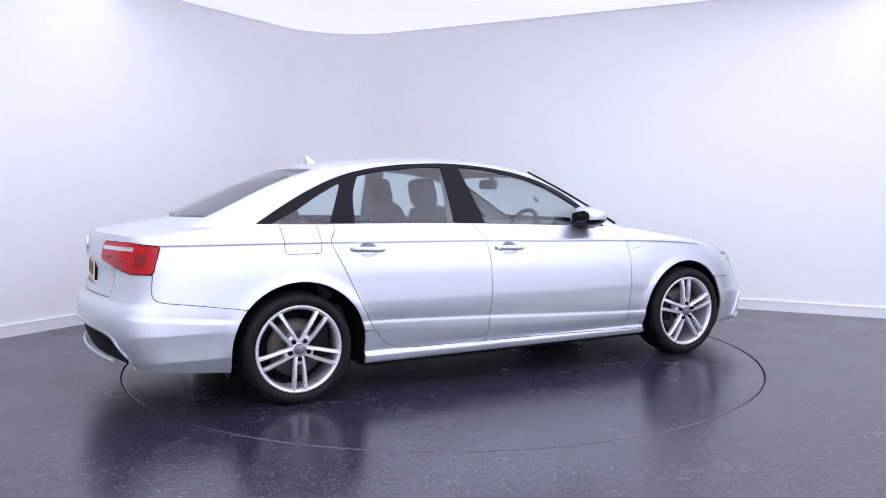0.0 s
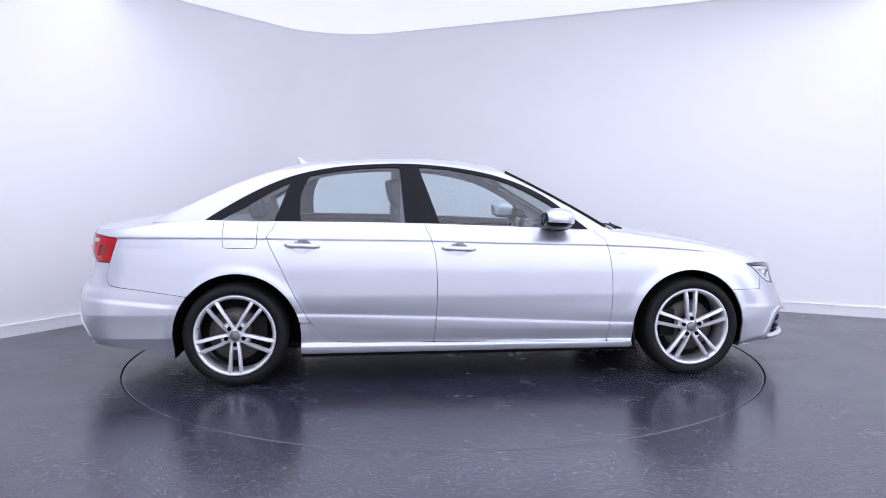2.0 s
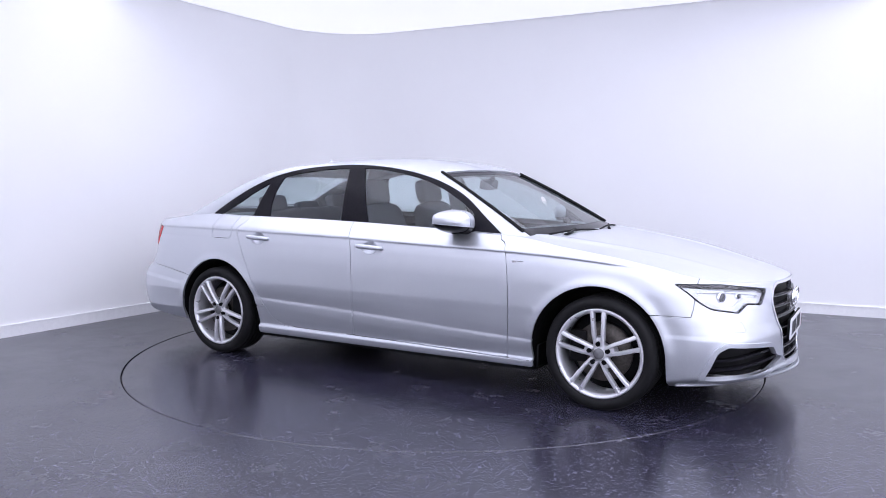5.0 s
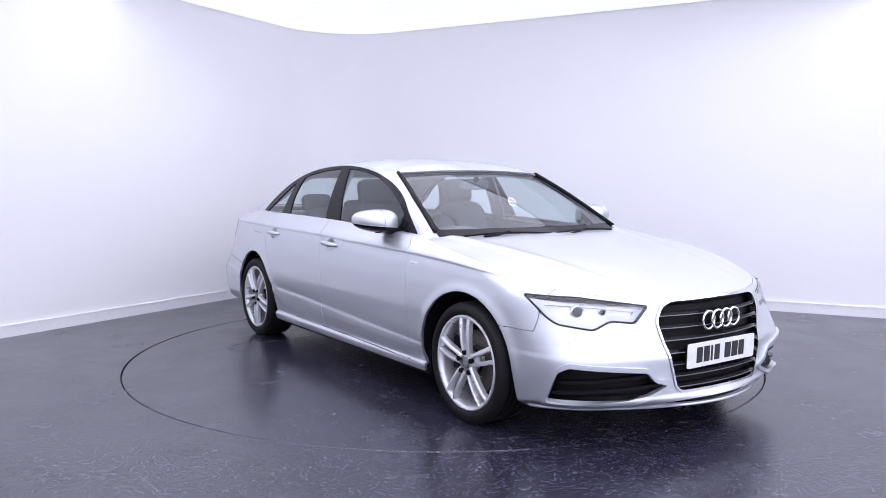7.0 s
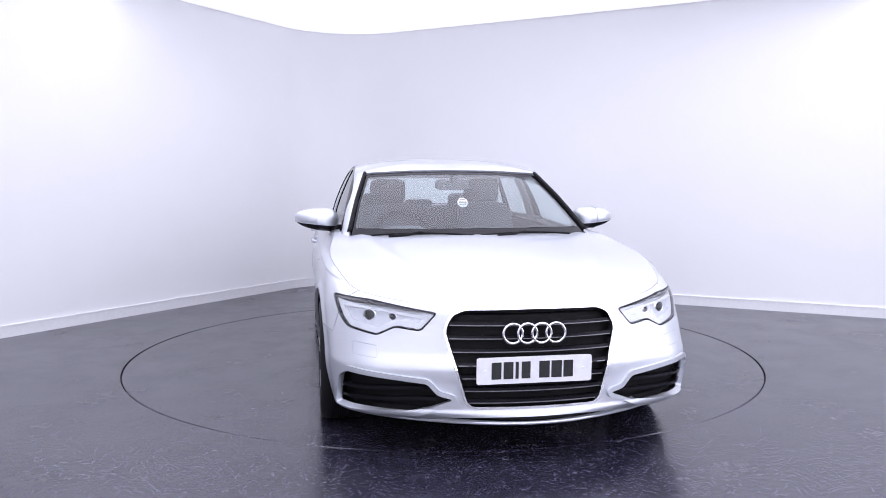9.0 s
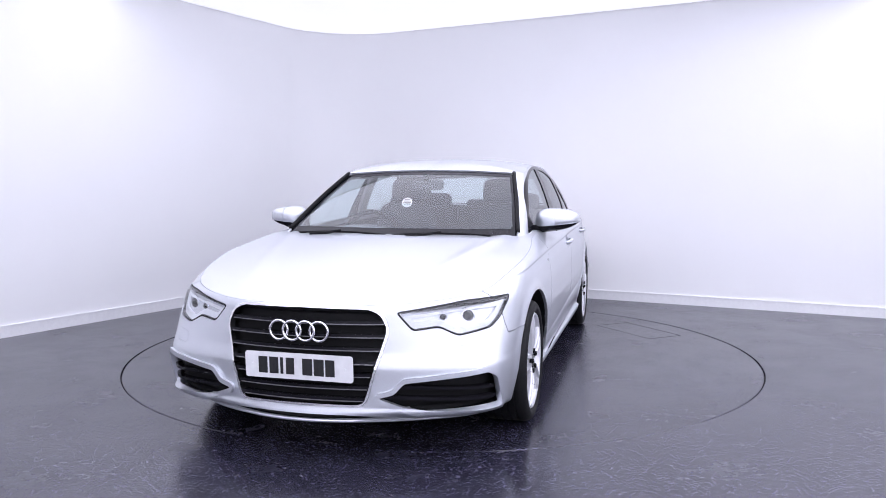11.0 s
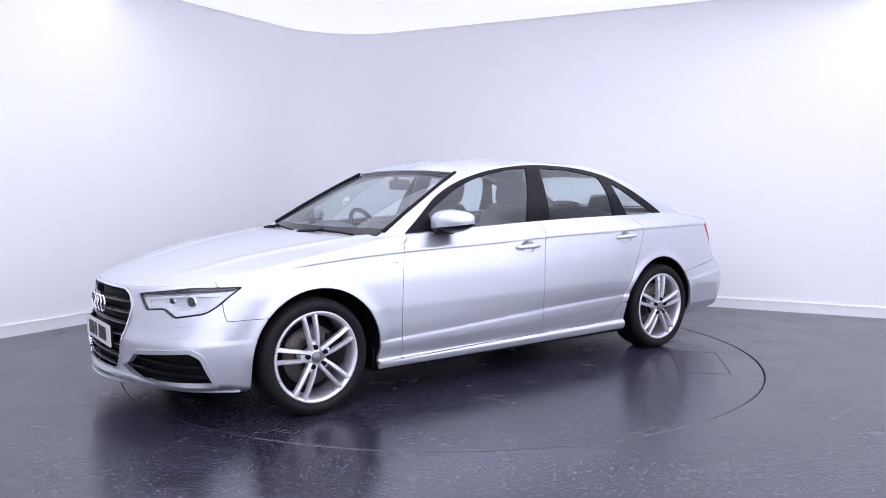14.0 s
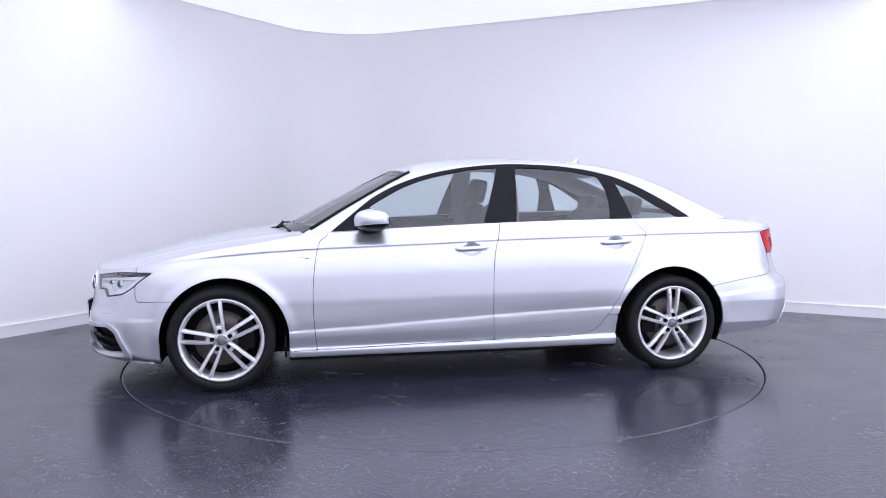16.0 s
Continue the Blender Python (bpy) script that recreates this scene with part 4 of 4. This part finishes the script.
def number_plate(name, x, z, mat, face, label, tilt):
    """A plate with seven plain bars for its characters."""
    plate = new(name)
    plate.parent, plate.matrix_basis = car, AT @ pose(x, -0.004, z, 0, tilt, 0 if face > 0 else 180)
    tagged(plate, label)
    bm = bmesh.new()
    box_bm(bm, -0.004, 0.0, -0.263, 0.263, -0.060, 0.060, 0.0)
    es = [e for e in bm.edges if abs(e.verts[0].co.y - e.verts[1].co.y) < 1e-6 and abs(e.verts[0].co.z - e.verts[1].co.z) < 1e-6]
    bmesh.ops.bevel(bm, geom=es, offset=0.012, segments=4, affect="EDGES", profile=0.5)
    from_bm("plate_body", bm, mat, plate, smooth=30)
    y = -0.196
    for w, gap in ((0.044, 0.010), (0.044, 0.010), (0.014, 0.014), (0.040, 0.040), (0.048, 0.008), (0.048, 0.008), (0.044, 0.0)):
        bm = bmesh.new()
        box_bm(bm, 0.0, 0.0015, y, y + w, -0.038, 0.038, 0.0)
        from_bm("character_bar", bm, INK, plate, "plain black bar", smooth=30)
        y += w + gap
    for yy in (-0.225, 0.225):
        bm = bmesh.new()
        bmesh.ops.create_cone(bm, cap_ends=True, segments=14, radius1=0.006, radius2=0.005, depth=0.003)
        from_bm("screw_cap", bm, mat, plate, at=pose(0.0015, yy, 0, 0, 90, 0), smooth=40)
    bm = bmesh.new()
    box_bm(bm, -0.02, -0.004, -0.258, 0.258, -0.056, 0.056, 0.004)
    from_bm("holder", bm, BLACK, plate, smooth=30)


number_plate("number_plate", 2.345, 0.427, WHITE, 1, "white front number plate with plain black bars", 2)
number_plate("number_plate", -2.462, 0.748, YELLOW, -1, "yellow rear number plate with plain black bars", -4)

for flip in (False, True):
    def face(s):
        return s.mirrored() if flip else s
    fog = new("air_intake")
    fog.parent, fog.matrix_basis = car, AT
    tagged(fog, "black lower air intake with a silver surround")
    face(side.cut(d_fog + 0.002).moved(-0.045)).put("backing", BLACK, fog)
    face(side.cut(np.maximum(d_fog - 0.022, -d_fog)).moved(0.015)).put("surround", PAINT, fog, "raised silver surround", 0.026)
    for zz in (0.285, 0.335):
        face(side.cut(np.maximum(d_fog + 0.006, np.abs(Z - zz + 0.04 * (SF + 0.4)) - 0.007)).moved(-0.008)).put("slat", BLACK_GLOSS, fog, "", 0.03)
one("lip_slot", side.cut(d_slot + 0.001).moved(-0.02), BLACK, "dark slot above the bumper lip")
ys = np.linspace(0, 0.83, 60)
lip_x = np.array([solve_out(body_f, np.array([1.0, y]), np.array([1.0, 0.0]), np.array(0.18))[0] for y in ys])
half = [(x + 0.004, y, 0.176 + 0.014 * min(max((x - 2.05) / 0.25, 0), 1)) for x, y in zip(lip_x, ys)]
tube([(x, -y, z) for x, y, z in half[:0:-1]] + half, 0.0075).put("front_lip", PAINT, car, "thin silver bumper lip", 0, AT)

# ---------------------------------------------------------------- tail: diffuser, badge
one("diffuser", side.cut(d_dif + 0.001).moved(-0.03), BLACK, "dark rear diffuser")
one("diffuser_edge", side.cut(np.maximum(d_dif - 0.012, -d_dif)).moved(0.006), PAINT, "silver edge round the diffuser", 0.02)
low = [tuple(q) for q in BAND[:, 0] if q[0] < -2.40]
tube([(x, y, z + 0.008) for x, y, z in low] + [(x, -y, z + 0.008) for x, y, z in low[-2::-1]], 0.011).put("diffuser_blade", PAINT, car, "silver blade below the diffuser", 0, AT)
for y in (-0.0825, -0.0275, 0.0275, 0.0825):
    ring_badge("ring", y, 0.895, 0.036, -2.483 + 0.3 * y * y, CHROME, lid)
for y0 in (0.40, 0.44):
    bm = bmesh.new()
    box_bm(bm, -0.002, 0.002, -0.012, 0.012, -0.012, 0.012, 0.001)
    from_bm("badge_bar", bm, CHROME, car, "small chrome badge bar", AT @ pose(-2.418 + 0.25 * (y0 - 0.4), -y0, 0.70, 0, 0, -15), smooth=30)

# ---------------------------------------------------------------- door handles, side mirrors, small outer parts
for doors, (hx, hz) in ((rd, HANDLES[0]), (fd, HANDLES[1])):
    for ob, m in zip(doors, (1, -1)):
        e = np.hypot((X - hx) / 0.058, (Z - hz) / 0.040)
        cup = side.cut((e - 1.03) * 0.04)
        ee = np.hypot((cup.v[:, 0] - hx) / 0.058, (cup.v[:, 2] - hz) / 0.040)
        cup = cup.moved(-0.022 * np.clip(1 - ee ** 2, 0, 1) - 0.001)
        (cup if m > 0 else cup.mirrored()).put("handle_cup", PAINT, ob)
        xs = np.linspace(-0.105, 0.105, 15)
        wy = side_width(hx + xs, np.full(15, hz + 0.004))
        lift = 0.006 + 0.026 * np.clip(1 - (xs / 0.105) ** 6, 0, 1)
        rad = [float(0.0135 * (1 - 0.45 * abs(q / 0.105) ** 4)) for q in xs]
        bar = tube(np.stack([hx + xs, wy + lift - 0.006, np.full(15, hz + 0.004) - 0.004 * xs / 0.1], 1), rad, 12)
        bar.v[:, 2] = hz + (bar.v[:, 2] - hz) * 1.15
        (bar if m > 0 else bar.mirrored()).put("handle", PAINT, ob, "silver door handle")
        if hx > -0.5:
            bm = bmesh.new()
            bmesh.ops.create_cone(bm, cap_ends=True, segments=16, radius1=0.006, radius2=0.006, depth=0.004)
            from_bm("lock", bm, CHROME, ob, at=pose(hx - 0.09, m * (float(wy[1]) + 0.026), hz + 0.004, 90, 0, 0), smooth=40)


def mirror_shape():
    """Half of a mirror head: rounded at the front, blunt at the back, narrowing outwards."""
    n, k = 48, 40
    p = np.zeros((n, k, 3))
    for i in range(n):
        a = 2 * math.pi * i / (n - 1)
        for j in range(k):
            b = -math.pi / 2 + math.pi * j / (k - 1)
            cx, cy, cz = math.cos(b) * math.cos(a), math.cos(b) * math.sin(a), math.sin(b)
            f = lambda q, e: math.copysign(abs(q) ** e, q)
            x = f(cx, 0.85)
            x = x * (0.125 if x > 0 else 0.075)
            y = f(cy, 0.72) * 0.138
            z = f(cz, 0.75) * 0.070
            z *= 1 - 0.24 * (y / 0.138)
            x -= 0.022 * max(y, 0) / 0.138
            p[i, j] = (0.535 + x, 0.925 + y, 1.018 + z + 0.010 * y / 0.138)
    return Skin.grid(p[::-1])


for m in (1, -1):
    def face(s):
        return s if m > 0 else s.mirrored()
    mirror = new("side_mirror")
    mirror.parent, mirror.matrix_basis = car, AT
    tagged(mirror, "silver door mirror with a black lower half")
    head = mirror_shape()
    hz = head.v[:, 2] - 0.997 - 0.10 * (head.v[:, 1] - 0.94) + 0.05 * (head.v[:, 0] - 0.5)
    back = 0.466 - head.v[:, 0]
    face(head.cut(np.maximum(-hz + 0.001, back))).put("cap", PAINT, mirror, "silver mirror cap", 0.004)
    face(head.cut(np.maximum(hz + 0.001, back))).put("lower_shell", BLACK_GLOSS, mirror, "black lower shell", 0.004)
    face(head.cut(np.maximum(-back + 0.0, 0.452 - head.v[:, 0])).moved(0.0015)).put("glass_frame", BLACK_GLOSS, mirror, "black frame round the mirror glass", 0.006)
    gl = head.cut(-back - 0.001)
    glass = Skin(gl.v * (0, 1, 1) + (0.474, 0, 0), gl.f)
    face(glass).put("mirror_glass", CHROME, mirror, "mirror glass")
    face(tube([(0.60, 0.775, 0.955), (0.585, 0.83, 0.962), (0.56, 0.90, 0.972), (0.53, 0.94, 0.985)], [0.030, 0.026, 0.024, 0.022], 12)).put("foot", BLACK_GLOSS, mirror, "black mirror foot")
    # bonnet-side badge on the wing
    for k in range(2):
        bm = bmesh.new()
        box_bm(bm, -0.030 + 0.028 * k, -0.006 + 0.045 * k, -0.002, 0.002, -0.010 + 0.006 * k, 0.004 - 0.002 * k, 0.001)
        from_bm("badge_bar", bm, CHROME, car, "small chrome badge bar", AT @ pose(0.965, m * (float(side_width(np.array([0.965]), np.array([0.805]))[0]) + 0.001), 0.804, 0, 0, -1.0 * m), smooth=30)

# aerial fin on the roof
n = 14
fin = np.zeros((n, 9, 3))
for i in range(n):
    t = i / (n - 1)
    for j in range(9):
        a = math.pi * j / 8
        w, hgt = 0.017 * (1 - t) ** 0.6 + 0.002, 0.060 * t
        xa, xb = -1.118 - 0.012 * t, -1.03 - 0.078 * t
        fin[i, j] = ((xa + xb) / 2 + (xb - xa) / 2 * math.cos(a), w * math.sin(a), 1.372 + hgt)
one("aerial_fin", Skin.grid(fin), PAINT, "small silver shark-fin aerial")

# wipers resting at the foot of the windscreen
for y0, y1 in ((-0.62, -0.02), (0.02, 0.60)):
    pts = []
    for k in range(13):
        y = y0 + (y1 - y0) * k / 12
        z = 0.934 + 0.012 * math.sin(math.pi * k / 12)
        q = solve_out(cabin_f, np.array([0.2, abs(y)]), np.array([1.0, 0.0]), np.array(z))
        pts.append((q[0] + 0.012, y, z + 0.008))
    w = tube(pts, 0.006, 6).put("wiper", BLACK, car, "black wiper blade", 0, AT)
    tube([(pts[2][0] + 0.05, pts[2][1], 0.935), (pts[4][0] + 0.03, pts[4][1], 0.945), (pts[6][0] + 0.008, pts[6][1], pts[6][2] + 0.010)], [0.012, 0.009, 0.006], 8).put("wiper_arm", BLACK, w, "black wiper arm")

# floor pan and wheel housings
bm = bmesh.new()
box_bm(bm, -1.9, 1.85, -0.60, 0.60, 0.165, 0.20, 0.01)
from_bm("floor_pan", bm, BLACK, car, "black underbody", AT, smooth=30)
for ax in (ARCH_F, ARCH_R):
    r = ax[2] + 0.003
    rim = [(ax[0] + r, z) for z in np.linspace(0.165, ax[1] - 0.02, 6)]
    rim += [(ax[0] + r * math.cos(a), ax[1] + r * math.sin(a)) for a in np.linspace(0, math.pi, 40)]
    rim += [(ax[0] - r, z) for z in np.linspace(ax[1] - 0.02, 0.165, 6)]
    p = np.zeros((len(rim), 7, 3))
    for i, (x, z) in enumerate(rim):
        edge = float(side_width(np.array([x]), np.array([z]))[0]) - 0.016
        for j, y in enumerate((edge, 0.86, 0.75, 0.65, 0.58)):
            p[i, j] = (x, min(y, edge), z)
        p[i, 5] = (ax[0] + 0.5 * (x - ax[0]), 0.575, ax[1] + 0.5 * (z - ax[1]))
        p[i, 6] = (ax[0], 0.575, ax[1])
    both("wheel_housing", Skin.grid(p), BLACK, "black wheel arch liner")
both("mud_flap", Skin.grid(np.array([[(ARCH_F[0] - 0.362, y, z) for y in (0.72, 0.80, 0.885)] for z in (0.19, 0.25, 0.32)])), BLACK, "", 0.012)


# ---------------------------------------------------------------- wheels
def spoke_pair(a0):
    """Two ribs from hub to rim, side by side, as one solid."""
    verts, faces = [], []
    for sgn in (1, -1):
        base = len(verts)
        secs = [(0.040, 0.017, 0.012, 0.000), (0.075, 0.0225, 0.0110, 0.005), (0.105, 0.0260, 0.0112, 0.009), (0.15, 0.0285, 0.0118, 0.010), (0.20, 0.0315, 0.0122, 0.008), (0.238, 0.0360, 0.0145, 0.002)]
        for r, off, w, y in secs:
            for u, v in ((-w, -0.030), (-w * 0.92, -0.004), (-w * 0.55, 0.002), (w * 0.35, 0.0005), (w * 0.9, -0.006), (w, -0.030)):
                s = off * sgn + u * sgn
                verts.append((r * math.cos(a0) - s * math.sin(a0), y + v, r * math.sin(a0) + s * math.cos(a0)))
        for i in range(len(secs) - 1):
            for k in range(6):
                q = (base + i * 6 + k, base + i * 6 + (k + 1) % 6, base + (i + 1) * 6 + (k + 1) % 6, base + (i + 1) * 6 + k)
                faces.append(q if sgn < 0 else q[::-1])
    # web between the ribs, near the hub
    base = len(verts)
    for r, w, y in ((0.030, 0.010, -0.008), (0.066, 0.0125, -0.009), (0.088, 0.0150, -0.012), (0.094, 0.0150, -0.030)):
        for u, v in ((-w, -0.03), (-w, 0.0), (w, 0.0), (w, -0.03)):
            verts.append((r * math.cos(a0) - u * math.sin(a0), y + v, r * math.sin(a0) + u * math.cos(a0)))
    for i in range(3):
        for k in range(4):
            faces.append((base + i * 4 + k, base + i * 4 + (k + 1) % 4, base + (i + 1) * 4 + (k + 1) % 4, base + (i + 1) * 4 + k))
    return verts, faces


def build_wheel(name, x, m, a0, face_y):
    wheel = new(name)
    wheel.parent = car
    wheel.matrix_basis = AT @ Matrix.Translation((x, m * face_y, HUB_Z)) @ (Matrix.Rotation(math.pi, 4, "Z") if m < 0 else Matrix.Identity(4))
    tagged(wheel, "alloy wheel with five twin spokes and a black tyre")
    R = TYRE_R
    prof = [(0.240, -0.02), (0.252, 0.0), (0.262, 0.010), (0.275, 0.014), (0.290, 0.013), (0.303, 0.006), (0.311, -0.004), (0.3155, -0.018)]
    for g in (-0.045, -0.085, -0.125, -0.165):
        prof += [(R, g + 0.022), (R, g + 0.005), (R - 0.007, g + 0.0035), (R - 0.007, g - 0.0035), (R, g - 0.005)]
    prof += [(R, -0.195), (0.3155, -0.208), (0.303, -0.226), (0.26, -0.23), (0.24, -0.20)]
    v, f = lathe(prof, 72)
    link("tyre", mesh_of("tyre", v, f, RUBBER), wheel, "black low-profile tyre").data.set_sharp_from_angle(angle=radians(40))
    rim = new("rim")
    rim.parent = wheel
    v, f = lathe([(0.238, -0.20), (0.225, -0.10), (0.222, -0.03), (0.226, -0.010), (0.233, 0.001), (0.240, 0.006), (0.2475, 0.006), (0.251, 0.0), (0.249, -0.012)], 72)
    link("barrel", mesh_of("barrel", v, f, ALLOY), rim, "polished alloy barrel")
    for k in range(5):
        v, f = spoke_pair(math.radians(a0 + 72 * k))
        ob = link("spoke", mesh_of("spoke", v, f, ALLOY), rim)
        ob.data.set_sharp_from_angle(angle=radians(35))
    v, f = lathe([(0.0, -0.004), (0.030, -0.005), (0.032, -0.006), (0.036, -0.008), (0.050, -0.008), (0.058, -0.014), (0.062, -0.05), (0.0, -0.06)], 40)
    link("hub", mesh_of("hub", v, f, ALLOY), rim)
    v, f = lathe([(0.0, 0.004), (0.024, 0.003), (0.030, -0.001), (0.0305, -0.008)], 32)
    link("hub_cap", mesh_of("hub_cap", v, f, CAP), rim, "grey hub cap")
    for k in range(5):
        a = math.radians(a0 + 72 * k)
        v, f = lathe([(0.0, -0.006), (0.008, -0.006), (0.009, -0.010), (0.0105, -0.010), (0.0110, 0.0), (0.0125, -0.002), (0.013, -0.02)], 16)
        link("bolt", mesh_of("bolt", np.array(v) + (0.055 * math.cos(a), 0.0125, 0.055 * math.sin(a)), f, BLACK), rim, "dark wheel bolt")
    v, f = lathe([(0.06, -0.075), (0.085, -0.072), (0.165, -0.072), (0.166, -0.095), (0.08, -0.095)], 48)
    link("brake_disc", mesh_of("brake_disc", v, f, STEEL), wheel, "worn steel brake disc")
    bm = bmesh.new()
    box_bm(bm, -0.05, 0.05, -0.11, -0.058, -0.09, 0.09, 0.012)
    from_bm("caliper", bm, BLACK, wheel, "black brake caliper", pose(0.14 if (x < 0) == (m > 0) else -0.14, 0, 0.02), smooth=30)
    v, f = lathe([(0.0, -0.14), (0.21, -0.14), (0.22, -0.16)], 32)
    link("backplate", mesh_of("backplate", v, f, BLACK), wheel)


build_wheel("front_wheel", AXLE, 1, 80, 0.918)
build_wheel("front_wheel", AXLE, -1, 88, 0.918)
build_wheel("rear_wheel", -AXLE, 1, 92, 0.915)
build_wheel("rear_wheel", -AXLE, -1, -90, 0.915)


# ---------------------------------------------------------------- cabin inside
def cushion(name, mat, parent, at, sx, sy, sz, e=0.35, label=""):
    """A padded block: a cube rounded towards a ball."""
    n = 14
    bm = bmesh.new()
    bmesh.ops.create_cube(bm, size=2.0)
    bmesh.ops.subdivide_edges(bm, edges=bm.edges[:], cuts=n // 2, use_grid_fill=True)
    for v in bm.verts:
        c = v.co
        l = (abs(c.x) ** 5 + abs(c.y) ** 5 + abs(c.z) ** 5) ** 0.2
        v.co = Vector((c.x / l * sx, c.y / l * sy, c.z / l * sz))
    return from_bm(name, bm, mat, parent, label, at)


def seat(name, x, y, label):
    s = new(name)
    s.parent, s.matrix_basis = car, AT @ pose(x, y, 0)
    tagged(s, label)
    cushion("seat_cushion", CLOTH, s, pose(0.05, 0, 0.46, 0, -6, 0), 0.27, 0.25, 0.09)
    cushion("backrest", CLOTH, s, pose(-0.285, 0, 0.78, 0, -17, 0), 0.075, 0.235, 0.33)
    cushion("headrest", CLOTH, s, pose(-0.405, 0, 1.185, 0, -12, 0), 0.052, 0.135, 0.092)
    for q in (-0.05, 0.05):
        tube([(-0.385, q, 1.03), (-0.40, q, 1.13)], 0.007, 8).put("headrest_rod", CHROME, s, "steel headrest rod")


seat("front_seat", -0.02, -0.37, "grey cloth driver's seat with a headrest")
seat("front_seat", -0.02, 0.37, "grey cloth passenger seat with a headrest")
bench = new("rear_bench")
bench.parent, bench.matrix_basis = car, AT
tagged(bench, "grey cloth rear bench with three headrests")
cushion("seat_cushion", CLOTH, bench, pose(-0.92, 0, 0.47, 0, -5, 0), 0.27, 0.62, 0.09)
cushion("backrest", CLOTH, bench, pose(-1.24, 0, 0.76, 0, -20, 0), 0.08, 0.62, 0.30)
for y, h in ((-0.40, 1.085), (0.40, 1.085), (0.0, 1.05)):
    cushion("headrest", CLOTH, bench, pose(-1.37, y, h, 0, -14, 0), 0.045, 0.125, 0.07 if y else 0.05)
bm = bmesh.new()
box_bm(bm, -1.92, -1.34, -0.66, 0.66, 0.985, 1.005, 0.008)
from_bm("parcel_shelf", bm, TRIM, car, "dark parcel shelf", AT, smooth=30)
bm = bmesh.new()
box_bm(bm, -1.02, 1.0, -0.80, 0.80, 0.27, 0.30, 0.01)
from_bm("cabin_floor", bm, TRIM, car, "dark carpeted cabin floor", AT, smooth=30)

# dashboard with a raised cowl before the driver
p = np.zeros((44, 12, 3))
for i in range(44):
    y = -0.74 + 1.48 * i / 43
    hood = 0.035 * math.exp(-((y + 0.37) / 0.17) ** 4)
    nose_x = 1.0 - 0.22 * y * y
    prof = [(nose_x, 0.80), (nose_x, 0.925), (nose_x - 0.12, 0.935), (0.66, 0.935 + hood), (0.60, 0.938 + hood), (0.555, 0.925 + hood), (0.545, 0.90), (0.57, 0.84), (0.56, 0.78), (0.60, 0.70), (0.66, 0.55), (0.75, 0.40)]
    for j, (x, z) in enumerate(prof):
        p[i, j] = (x, y, z)
Skin.grid(p).put("dashboard", TRIM, car, "dark moulded dashboard", 0, AT)
bm = bmesh.new()
box_bm(bm, -0.45, 0.62, -0.11, 0.11, 0.30, 0.66, 0.03)
from_bm("centre_console", bm, TRIM, car, "dark centre console", AT, smooth=40)
wheel = new("steering_wheel")
wheel.parent, wheel.matrix_basis = car, AT @ pose(0.36, -0.37, 0.885, 0, -65, 0)
tagged(wheel, "black three-spoke steering wheel")
pts = [(0.185 * math.cos(a), 0.185 * math.sin(a), 0) for a in np.linspace(0, 2 * math.pi, 49)]
tube(pts, 0.016, 10).put("wheel_rim", BLACK, wheel)
cushion("airbag_cover", BLACK, wheel, pose(0, 0, -0.005), 0.075, 0.085, 0.03)
for a in (90, 270, 180):
    c, s = math.cos(math.radians(a)), math.sin(math.radians(a))
    tube([(0.06 * c, 0.06 * s, -0.005), (0.18 * c, 0.18 * s, 0)], 0.014, 8).put("wheel_spoke", ALLOY, wheel)
tube([(0, 0, -0.02), (0, 0, -0.30)], 0.03, 10).put("steering_column", BLACK, wheel)
rear_view = new("rear_view_mirror")
rear_view.parent, rear_view.matrix_basis = car, AT @ pose(0.31, 0.0, 1.238)
tagged(rear_view, "dark inside rear-view mirror")
cushion("mirror_head", TRIM, rear_view, pose(0, 0, 0, 0, 8, 0), 0.02, 0.118, 0.036)
tube([(0.01, 0, 0.02), (0.035, 0, 0.045), (0.045, 0, 0.066)], [0.016, 0.02, 0.024], 12).put("mirror_stalk", TRIM, rear_view)
for m in (1, -1):
    q = np.array([[(x, m * (cabin_width(np.array([x]), np.array([z]))[0] - 0.045), z) for x in (-0.43, -0.36, -0.29)] for z in np.linspace(0.95, 1.36, 8)])
    s = Skin.grid(q if m < 0 else q[:, ::-1])
    s.put("pillar_lining", LINER, car, "grey cabin pillar lining", 0.02, AT)
# round paper disc inside the windscreen
disc = new("paper_disc")
zc = 1.125
xc = float(solve_out(cabin_f, np.array([0.2, 0.02]), np.array([1.0, 0.0]), np.array(zc))[0]) - 0.014
disc.parent, disc.matrix_basis = car, AT @ pose(xc, -0.01, zc, 0, -28, 0)
tagged(disc, "round white paper disc behind the windscreen")
v, f = lathe([(0.0, 0.001), (0.034, 0.001), (0.034, -0.001), (0.0, -0.001)], 32, "z")
link("sheet", mesh_of("sheet", [(h, a, b) for a, b, h in v], f, PAPER, False), disc)
for k, w in enumerate((0.018, 0.024, 0.026, 0.022)):
    bm = bmesh.new()
    box_bm(bm, 0.001, 0.0018, -w, w, 0.018 - 0.011 * k, 0.0215 - 0.011 * k)
    from_bm("print_bar", bm, TRIM, disc, "plain grey bar", smooth=30)


# ---------------------------------------------------------------- what moves
def motions():
    rows = [(t, pose(0, 0, 0, 0, 0, a)) for t, a in TURN]
    walk(car, rows)
    walk(TABLE, rows)


motions()
